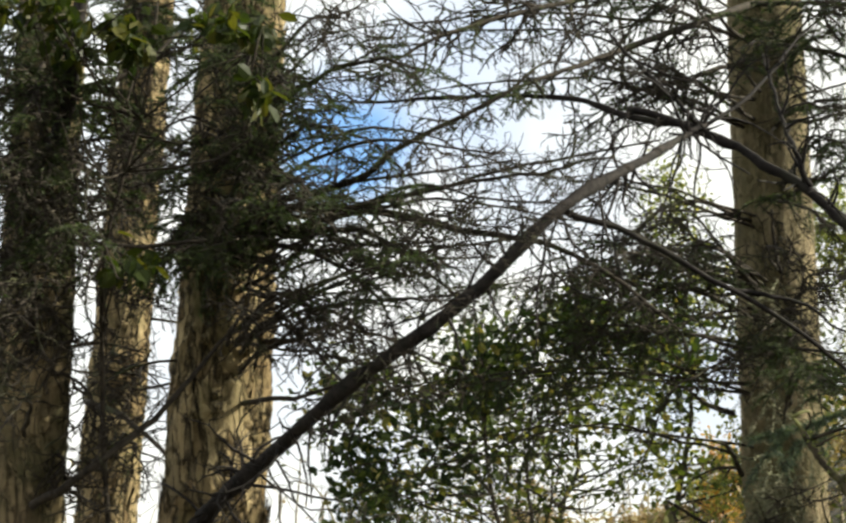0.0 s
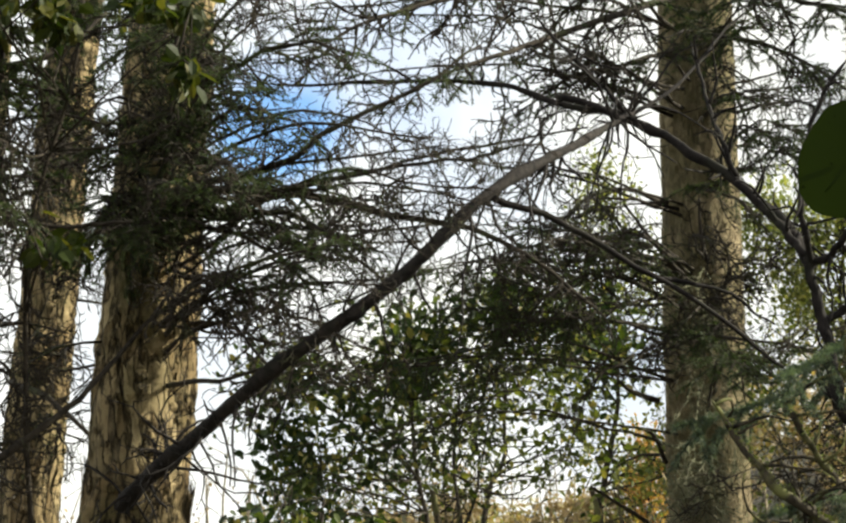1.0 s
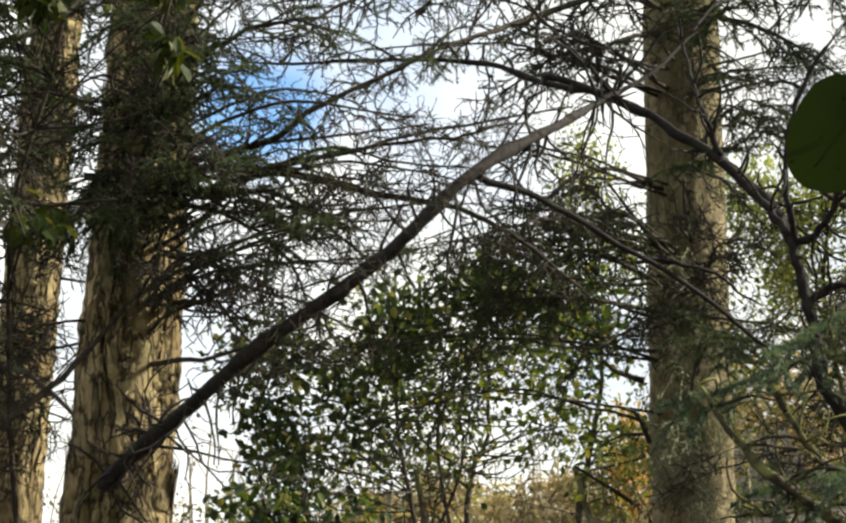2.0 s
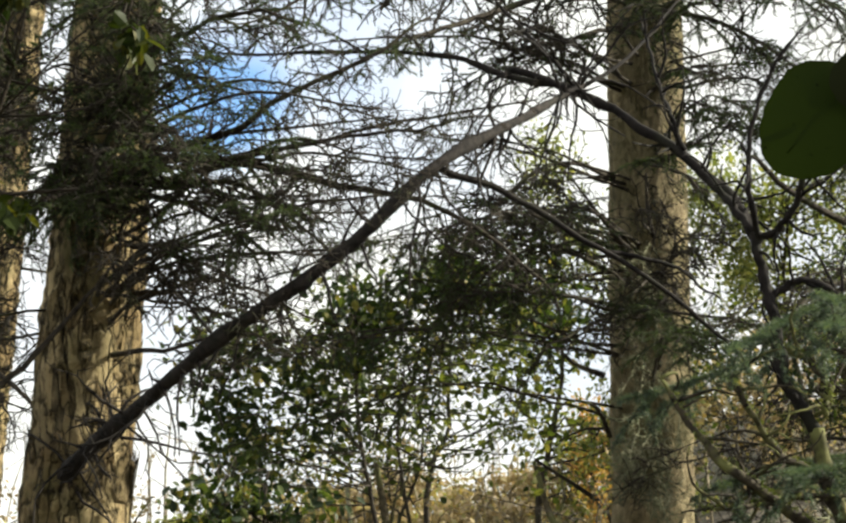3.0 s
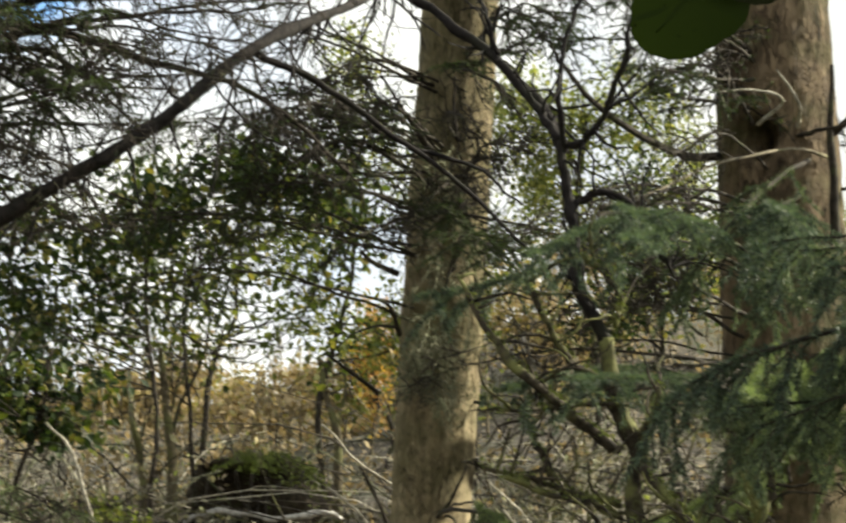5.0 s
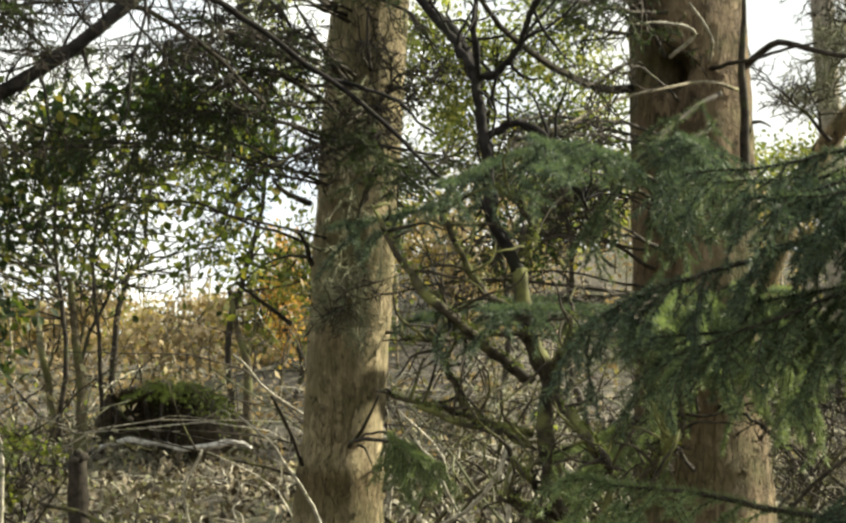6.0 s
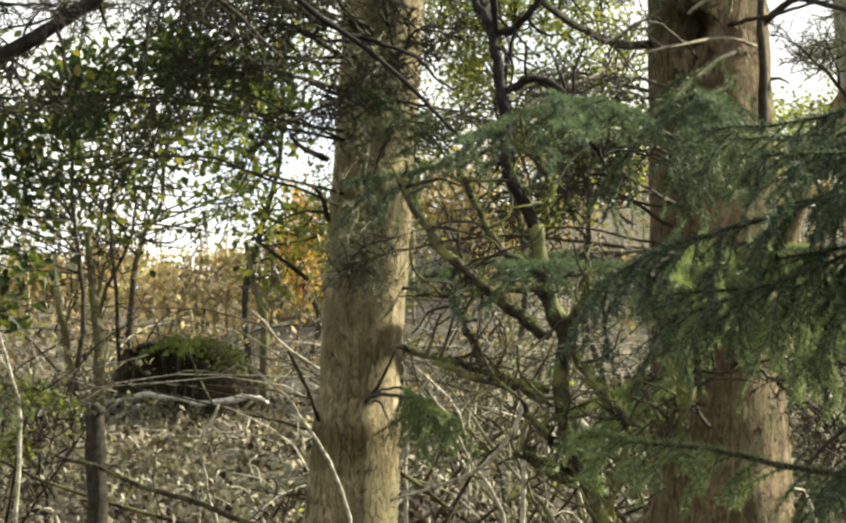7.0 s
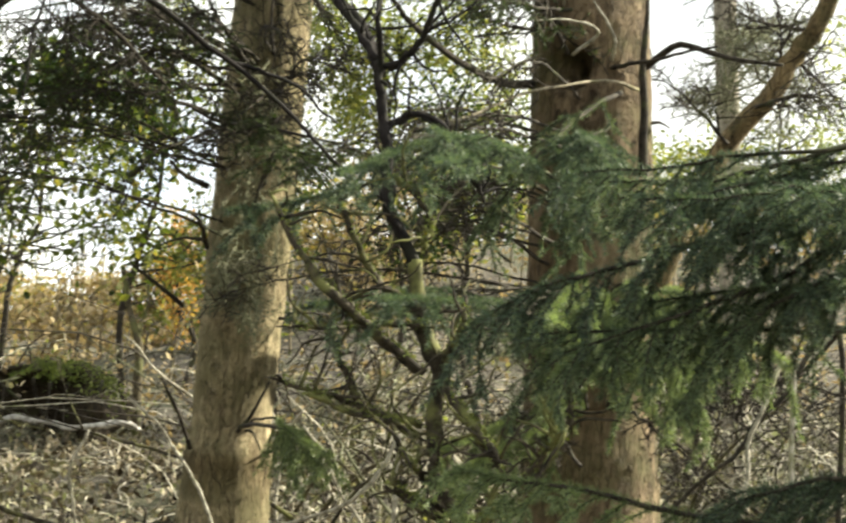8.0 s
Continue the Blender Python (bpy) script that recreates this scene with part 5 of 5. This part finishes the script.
leafy_tree("green_bush", "bright green leafy bush on the slope", "bush", (-0.38, 11.51, 2.06), [
    ((-0.38, 11.51, 2.36), (0.35, 0.4, 0.22), 0.6), ((-0.01, 11.52, 2.23), (0.3, 0.4, 0.2), 0.4)], LEAF_DARK, 0.070, 900, DEAD, 0.03, small=False)

leafy_tree("beech_sapling", "sapling with drooping olive-green leaves among the spruces", "tree", (-1.53, 7.75, 1.22), [
    ((-1.18, 5.88, 3.64), (0.14, 0.2, 0.10), 0.28), ((-0.89, 6.14, 3.66), (0.11, 0.2, 0.09), 0.26), ((-0.61, 6.17, 3.76), (0.14, 0.2, 0.08), 0.24), ((-0.94, 6.33, 3.01), (0.08, 0.2, 0.05), 0.12), ((-0.53, 6.18, 3.52), (0.06, 0.2, 0.05), 0.10)], LEAF_OLIVE, 0.068, 420, DEAD, 0.02, 1, small=False, hang=1.2, limbs_each=3)

leafy_tree("low_bush", "low yellow-green bush among the brambles", "bush", (0.20, 10.52, 1.00), [
    ((0.20, 10.52, 1.63), (0.16, 0.2, 0.12), 0.6), ((0.07, 10.52, 1.43), (0.15, 0.2, 0.10), 0.4)], LEAF_LIGHT, 0.05, 420, DEAD, 0.02, 2)

# ---- thicket on the slope ----


def thicket(name, label, n, d_lo, d_hi, h_lo, h_hi, mat, r, az_lo=-16, az_hi=34, lean=0.5, sides=3):
    s = Soup()
    d, a = rng.uniform(d_lo, d_hi, n), np.radians(rng.uniform(az_lo, az_hi, n))
    x, y = d * np.sin(a), d * np.cos(a)
    z = ground_height(x, y)
    for k in range(n):
        p = np.array([x[k], y[k], z[k] - 0.05])
        h = rng.uniform(h_lo, h_hi)
        if 0.02 < math.atan2(x[k], y[k]) < 0.165 and d[k] < 16.2:
            if d[k] > 14.7:
                continue
            h = min(h, 0.20 if d[k] > 10.9 else 0.34)
        w = rng.normal(0, lean, 2)
        q = p + [w[0] * h * 0.5, w[1] * h * 0.5, h * 0.7]
        e = q + [w[0] * h * 0.7 + rng.normal(0, 0.1), w[1] * h * 0.5, h * rng.uniform(-0.25, 0.35)]
        path = curve([p, q, e], 7, 0.02 * h)
        tube(s, path, r * rng.uniform(0.6, 1.3), r * 0.3, sides)
        for _ in range(2 if h > 0.2 else 0):
            b = path[rng.integers(2, 6)]
            t = b + rng.normal(0, 0.25, 3) * h * 0.6
            tube(s, curve([b, (b + t) / 2 + rng.normal(0, 0.03, 3), t], 4), r * 0.45, r * 0.2, 3)
    ob = part(name, s, mat, None)
    return tagged(ob, label, "undergrowth", kind="stuff")


thicket("bramble_thicket", "tangle of grey-brown dead bramble stems on the slope", 560, 10.3, 17, 0.25, 1.0, PALE, 0.009, lean=0.8)
thicket("dark_thicket", "dark bare undergrowth stems among the brambles", 520, 10.2, 20, 0.4, 1.3, DEAD, 0.011, lean=0.8)
thicket("sapling_thicket", "thin upright brown saplings at the top of the slope", 240, 18, 34, 0.8, 2.0, DRY, 0.018, lean=0.2)


def bracken(name, label, n, d_lo, d_hi, h, mat, size, az_lo=-16, az_hi=34):
    s = Soup()
    d, a = rng.uniform(d_lo, d_hi, n), np.radians(rng.uniform(az_lo, az_hi, n))
    pick = rng.integers(0, max(1, n // 40), n)
    d, a = d[pick] + rng.normal(0, 0.16, n), a[pick] + rng.normal(0, 0.16, n) / d[pick]
    x, y = d * np.sin(a), d * np.cos(a)
    z = ground_height(x, y) + rng.uniform(0, 1, n) ** 1.8 * h * np.clip(0.55 + 0.5 * np.sin(x * 1.3 + y * 0.7) + 0.5 * np.sin(x * 2.9 - y * 1.1), 0.1, 1.6)
    low = (np.degrees(a) > 1.0) & (np.degrees(a) < 9.6) & (d > 11.5) & (d < 16.0)
    z = np.where(low, ground_height(x, y) + 0.12 * (z - ground_height(x, y)) + 0.02, z)
    leaves_at(s, np.stack([x, y, z], 1), size, 0.6)
    return tagged(part(name, s, mat, None, smooth=False), label, "undergrowth", kind="stuff")


for pts, r0, mat, label in (
    ([(0.88, 8.57, 1.63), (0.83, 8.67, 1.46), (0.87, 8.77, 1.25), (0.92, 8.87, 1.06)], 0.009, PALE, "pale curved dead stem"),
    ([(1.08, 8.95, 1.79), (1.24, 8.92, 1.65), (1.39, 9.00, 1.46), (1.55, 9.08, 1.17)], 0.009, PALE, "pale slanting dead branch"),
    ([(1.58, 8.26, 1.25), (1.82, 8.21, 1.33), (1.94, 8.07, 1.41), (2.03, 7.95, 1.55), (2.07, 7.94, 1.63)], 0.011, PALE, "pale bent dead branch"),
    ([(0.21, 8.61, 1.39), (0.38, 8.51, 1.35), (0.65, 8.39, 1.26), (0.88, 8.26, 1.18), (1.15, 8.23, 1.04)], 0.013, MOSSY, "mossy fallen branch"),
    ([(1.12, 9.55, 2.10), (1.32, 9.62, 1.94), (1.57, 9.78, 1.77), (1.74, 9.86, 1.52)], 0.009, PALE, "grey slanting dead stem"),
    ([(2.49, 6.11, 1.44), (2.66, 6.03, 1.62), (2.87, 6.05, 1.85), (3.08, 6.05, 2.04)], 0.011, DEAD, "grey slanting dead branch"),
    ([(2.61, 6.06, 1.38), (2.73, 6.00, 1.56), (2.75, 5.99, 1.74), (2.90, 6.03, 1.94)], 0.009, PALE, "pale crooked dead branch"),
    ([(3.09, 7.59, 1.80), (3.24, 7.31, 1.94), (3.40, 7.01, 2.00), (3.50, 6.73, 2.08)], 0.010, DEAD, "dark dead branch"),
    ([(1.86, 8.81, 1.71), (1.96, 8.79, 1.57), (2.06, 8.77, 1.38), (2.19, 8.73, 1.20)], 0.009, PALE, "pale dead stem"),
    ([(2.48, 10.10, 2.17), (2.36, 10.14, 2.00), (2.17, 10.28, 1.82), (2.10, 10.40, 1.53)], 0.010, PALE, "pale dead stem"),
    ([(-0.19, 10.02, 2.09), (-0.06, 10.02, 1.96), (0.00, 10.02, 1.75), (0.06, 10.02, 1.54)], 0.011, PALE, "pale dead stem"),
):
    snag = tagged(new("dead_branch"), label + " leaning in the undergrowth", "branch", "dead branches in the undergrowth")
    foot = np.array(pts[-1])
    foot[2] = float(ground_height(foot[0], foot[1]))
    reach(snag, list(pts) + ([tuple(foot)] if pts[-1][2] - foot[2] > 0.05 else []), r0=r0 * 0.6, r1=r0 * 1.1, n=22, wobble=0.01, mat=mat, name="stem")
for k in range(54):
    d, az = rng.uniform(10.0, 14.5), radians(rng.uniform(-12, 29))
    if -0.03 < az < 0.20 and d > 10.4:
        continue
    bush = thing("bare_shrub", "small bare shrub of crooked mossy stems", "shrub", "bare shrubs on the slope")
    root = np.array([d * math.sin(az), d * math.cos(az), 0.0])
    root[2] = float(ground_height(root[0], root[1])) - 0.05
    for _ in range(4):
        h = rng.uniform(0.5, 1.4)
        w = rng.normal(0, 0.8, 2)
        top = root + [w[0] * h, w[1] * h * 0.6, h * rng.uniform(0.6, 1.0)]
        st = Soup()
        path = curve([root, root * 0.5 + top * 0.5 + rng.normal(0, 0.10, 3), top], 12, 0.02)
        tube(st, path, rng.uniform(0.010, 0.018), 0.004, 5)
        for _ in range(4):
            q = path[rng.integers(4, 11)]
            e = q + rng.normal(0, 0.22, 3) + [0, 0, 0.05]
            tube(st, curve([q, (q + e) / 2 + rng.normal(0, 0.03, 3), e], 5), 0.006, 0.002, 4)
        part("stem", st, (MOSSY, STEM, LICHEN)[k % 3], bush)

bracken("bracken", "withered brown bracken and fallen leaves", 22000, 15.5, 34, 1.2, LEAF_BROWN, 0.085)
bracken("fallen_leaves", "small withered leaves caught among the brambles", 5000, 9.8, 15.5, 0.8, LEAF_DEAD, 0.05)
bracken("bramble_leaves", "dull grey-green bramble leaves over the stems", 20000, 10.2, 17.5, 0.70, LEAF_DULL, 0.055)
def carpet(name, label, n, mat, size):
    s = Soup()
    d, a = 9.2 + 8.5 * rng.uniform(0, 1, n) ** 1.3, np.radians(rng.uniform(-14, 32, n))
    x, y = d * np.sin(a), d * np.cos(a)
    z = ground_height(x, y) + rng.uniform(0.0, 0.05, n)
    leaves_at(s, np.stack([x, y, z], 1), size, 0.0)
    return tagged(part(name, s, mat, None, smooth=False), label, "undergrowth", kind="stuff")


carpet("leaf_carpet", "carpet of dark dead leaves on the woodland floor", 26000, LEAF_DEAD, 0.075)
bracken("ground_ivy", "patches of low green and mossy growth", 4500, 10, 30, 0.8, LEAF_LIGHT, 0.05)

# ---- small trees of the wood behind ----
WOOD = [(LEAF_BROWN, "small tree with withered brown leaves", 1.0), (LEAF_AUTUMN, "small tree with orange and yellow autumn leaves", 0.8), (LEAF_LIGHT, "small tree with yellow-green leaves", 1.1), (LEAF_DARK, "small dark green tree in the wood behind", 1.2)]
for k, az in enumerate(np.linspace(-14, 31, 26)):
    leaf, label, tall = WOOD[(0, 1, 0, 2, 0, 1, 2)[k % 7]]
    d = rng.uniform(21, 34)
    x, y = d * math.sin(radians(az)), d * math.cos(radians(az))
    z = float(ground_height(x, y))
    h = rng.uniform(0.9, 1.8) * tall * (0.25 if az < 0.0 else 0.6 if az < 8.5 else 1.0)
    leafy_tree("small_tree", label, "tree", (x, y), [((x, y, z + h * 0.45), (0.9, 0.6, h * 0.35), 0.5), ((x + rng.uniform(-0.4, 0.4), y, z + h * 0.8), (0.7, 0.6, h * 0.3), 0.5)], leaf, 0.11, int(1300 * tall), DRY, 0.045, 2, "small trees of the wood behind")

# ---- fallen log ----


def fallen_log():
    log = thing("fallen_log", "pale fallen log with a dark mossy root mound", "log")
    s = Soup()
    path = curve([(0.80, 15.19, 1.66), (0.96, 14.98, 1.74), (1.22, 14.96, 1.73), (1.46, 14.94, 1.70), (1.82, 14.90, 1.76), (1.96, 15.08, 1.71)], 30, 0.012)
    tube(s, path, 0, 0, 12, (0.021 + 0.006 * np.sin(np.arange(30) * 0.9 + 2 * np.sin(np.arange(30) * 0.37)))[:, None] + 0.012 * rng.normal(0, 1, (30, 12)) * 0.4)
    part("log", s, LOG, log, "weathered pale grey log")
    m = Soup()
    c = np.array((1.39, 15.55, 1.86))
    u, v = np.meshgrid(np.linspace(0, 2 * math.pi, 40, endpoint=False), np.linspace(0, math.pi, 22), indexing="ij")
    pos = np.stack([np.cos(u) * np.sin(v) * 0.52, np.sin(u) * np.sin(v) * 0.4, np.cos(v) * 0.34], -1).reshape(-1, 3)
    pos *= np.array([1 + 0.35 * noise.noise(Vector(p) * 4.0) + 0.2 * noise.noise(Vector(p) * 11.0) for p in pos])[:, None]
    front = (pos[:, 1] < 0) & (pos[:, 0] < 0.12) & (np.abs(pos[:, 2]) < 0.26)
    pos[front, 1] *= -0.35
    i, j = np.meshgrid(np.arange(40), np.arange(21), indexing="ij")
    a, b = (i * 22 + j).ravel(), (((i + 1) % 40) * 22 + j).ravel()
    m.add(pos + c - [0, 0, 0.02], np.concatenate([np.stack([a, b, b + 1], 1), np.stack([a, b + 1, a + 1], 1)]))
    part("root_mound", m, EARTH, log, "dark earthy root mound")
    for k in range(7):
        a = c + [-0.48 + 0.13 * k, -0.28, 0.20 + 0.05 * rng.normal()]
        e = a + [rng.normal(0, 0.16), -0.10, -0.38]
        roots = Soup()
        tube(roots, curve([a, (a + e) / 2 + rng.normal(0, 0.06, 3), e], 8, 0.01), 0.016, 0.006, 5)
        part("root", roots, DEAD, log)
    g = Soup()
    n = 520
    way = unit(rng.normal(0, 0.45, (n, 3)) + [0.55, -0.5, 0.75])
    leaves_at(g, c + way * np.array([0.52, 0.40, 0.31]) * rng.uniform(0.95, 1.12, (n, 1)), 0.045, -0.2)
    tagged(part("moss", g, MOSS, log, "yellow-green moss", smooth=False), kind="stuff")


fallen_log()
for stems, label in (
    ((([(0.69, 15.00, 1.78), (0.66, 15.00, 2.18), (0.61, 15.00, 2.58), (0.55, 15.01, 2.94)], 0.052), ([(0.63, 15.00, 2.42), (0.70, 15.00, 2.66), (0.83, 14.99, 2.91)], 0.016)),
     "slim dark mossy sapling rising from the brambles"),
    ((([(0.49, 15.01, 1.73), (0.43, 15.01, 2.13), (0.36, 15.01, 2.41), (0.36, 16.51, 2.89)], 0.040), ([(0.41, 15.01, 2.25), (0.49, 15.01, 2.47), (0.52, 15.01, 2.74)], 0.009)),
     "slim crooked sapling with mossy bark"),
    ((([(2.10, 16.38, 2.20), (2.07, 16.38, 2.47), (1.99, 16.39, 2.73), (1.91, 16.40, 3.05)], 0.046), ([(2.08, 16.38, 2.49), (2.13, 16.37, 2.74), (2.13, 16.37, 3.05)], 0.020)),
     "forked dark sapling beside the straight spruce"),
):
    sapling = thing("sapling", label, "tree", "slim saplings in the brambles")
    foot = np.array(stems[0][0][0])
    foot[2] = float(ground_height(foot[0], foot[1])) - 0.05
    for k, (pts, r0) in enumerate(stems):
        reach(sapling, ([tuple(foot)] if k == 0 else []) + list(pts), r0=r0, r1=r0 * 0.45, n=20, wobble=0.012, mat=STEM, name="stem")
        for _ in range(9):
            q = np.array(pts[rng.integers(1, len(pts))]) + rng.normal(0, 0.05, 3)
            e = q + rng.normal(0, 0.16, 3) + [0, 0, 0.04]
            reach(sapling, [q, (q + e) / 2 + rng.normal(0, 0.02, 3), e], r0=0.006, r1=0.002, n=6, wobble=0.006, mat=DEAD, name="twig")
stump = thing("stump", "short dark brown stump broken off among brambles", "stump")
top, low = np.array((0.42, 9.81, 1.56)), np.array((0.47, 9.80, 1.29))
low[2] = float(ground_height(low[0], low[1])) - 0.05
s = Soup()
tube(s, curve([low, low * 0.6 + top * 0.4, top, top + [0.012, 0, 0.02]], 16, 0.006), 0, 0, 14, 0.048 * np.linspace(1.15, 0.8, 16)[:, None] * (1 + 0.16 * rng.normal(0, 1, (16, 14))) * (np.arange(16) < 15)[:, None])
part("stump_wood", s, DEAD, stump)
fern = thing("fern", "bright green fern on the root mound", "fern")
for a in range(6):
    w = np.array([math.cos(a * 0.9), math.sin(a * 0.9), 0])
    p = np.array((1.36, 15.04, 2.02))
    bough(fern, [p, p + w * 0.15 + [0, 0, 0.16], p + w * 0.36 + [0, 0, 0.06]], 14, 0.16, "full", 0.004, FERN, name="frond", wobble=0.004)

# ---- the broad leaves close to the lens ----


def broad_leaf(name, label, centre, tip, size, face, group, mat):
    """One broad leaf with a bent, finely scalloped blade and a midrib."""
    leaf = thing(name, label, "leaf", group)
    centre, tip = np.array(centre), np.array(tip)
    x = unit(tip - centre)
    z = unit(np.array(face) - x * np.dot(face, x))
    y = np.cross(z, x)
    n, m = 72, 9
    s = Soup()
    v = []
    for i in range(n):
        a = 2 * math.pi * i / n
        r = size * (1 + 0.16 * math.cos(a) ** 3 + 0.05 * math.cos(2 * a) + 0.008 * math.sin(17 * a) + 0.010 * math.sin(7 * a + 2) + 0.03 * math.sin(3 * a + 1))
        if abs(a - math.pi) < 0.35:
            r *= 0.80 + 0.2 * abs(a - math.pi) / 0.35
        for k in range(1, m + 1):
            t = k / m
            lx, ly = math.cos(a) * r * t, math.sin(a) * r * t * 0.92
            lz = -0.10 * size * t * t + 0.03 * abs(ly) + 0.004 * size * math.sin(7 * a) * t
            v.append(centre + x * lx + y * ly + z * lz)
    v.append(centre)
    f = []
    for i in range(n):
        j = (i + 1) % n
        f.append((len(v) - 1, i * m, j * m))
        for k in range(m - 1):
            f += [(i * m + k, i * m + k + 1, j * m + k + 1), (i * m + k, j * m + k + 1, j * m + k)]
    s.add(v, f)
    part("blade", s, mat, leaf)
    rib = Soup()
    tube(rib, curve([centre - x * size * 0.85, centre - z * 0.0012, centre + x * size * 0.9 - z * 0.0015], 9), 0.0011, 0.0004, 5)
    part("midrib", rib, mat, leaf)
    return leaf


near_twig = thing("leafy_twig", "thin dark twig carrying broad green leaves", "twig")
tw = Soup()
tube(tw, curve([(0.60, 1.39, 2.14), (0.51, 1.34, 2.06), (0.45, 1.30, 2.00), (0.41, 1.28, 1.96)], 16, 0.001), 0.0026, 0.0014, 6)
part("stalk", tw, DEAD, near_twig)
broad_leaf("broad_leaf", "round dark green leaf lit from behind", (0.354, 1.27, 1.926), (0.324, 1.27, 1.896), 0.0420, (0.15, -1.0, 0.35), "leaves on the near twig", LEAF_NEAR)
broad_leaf("broad_leaf", "deep green shaded leaf overlapping another", (0.392, 1.25, 1.944), (0.362, 1.25, 1.942), 0.0310, (0.55, -0.8, -0.35), "leaves on the near twig", LEAF_SHADED)
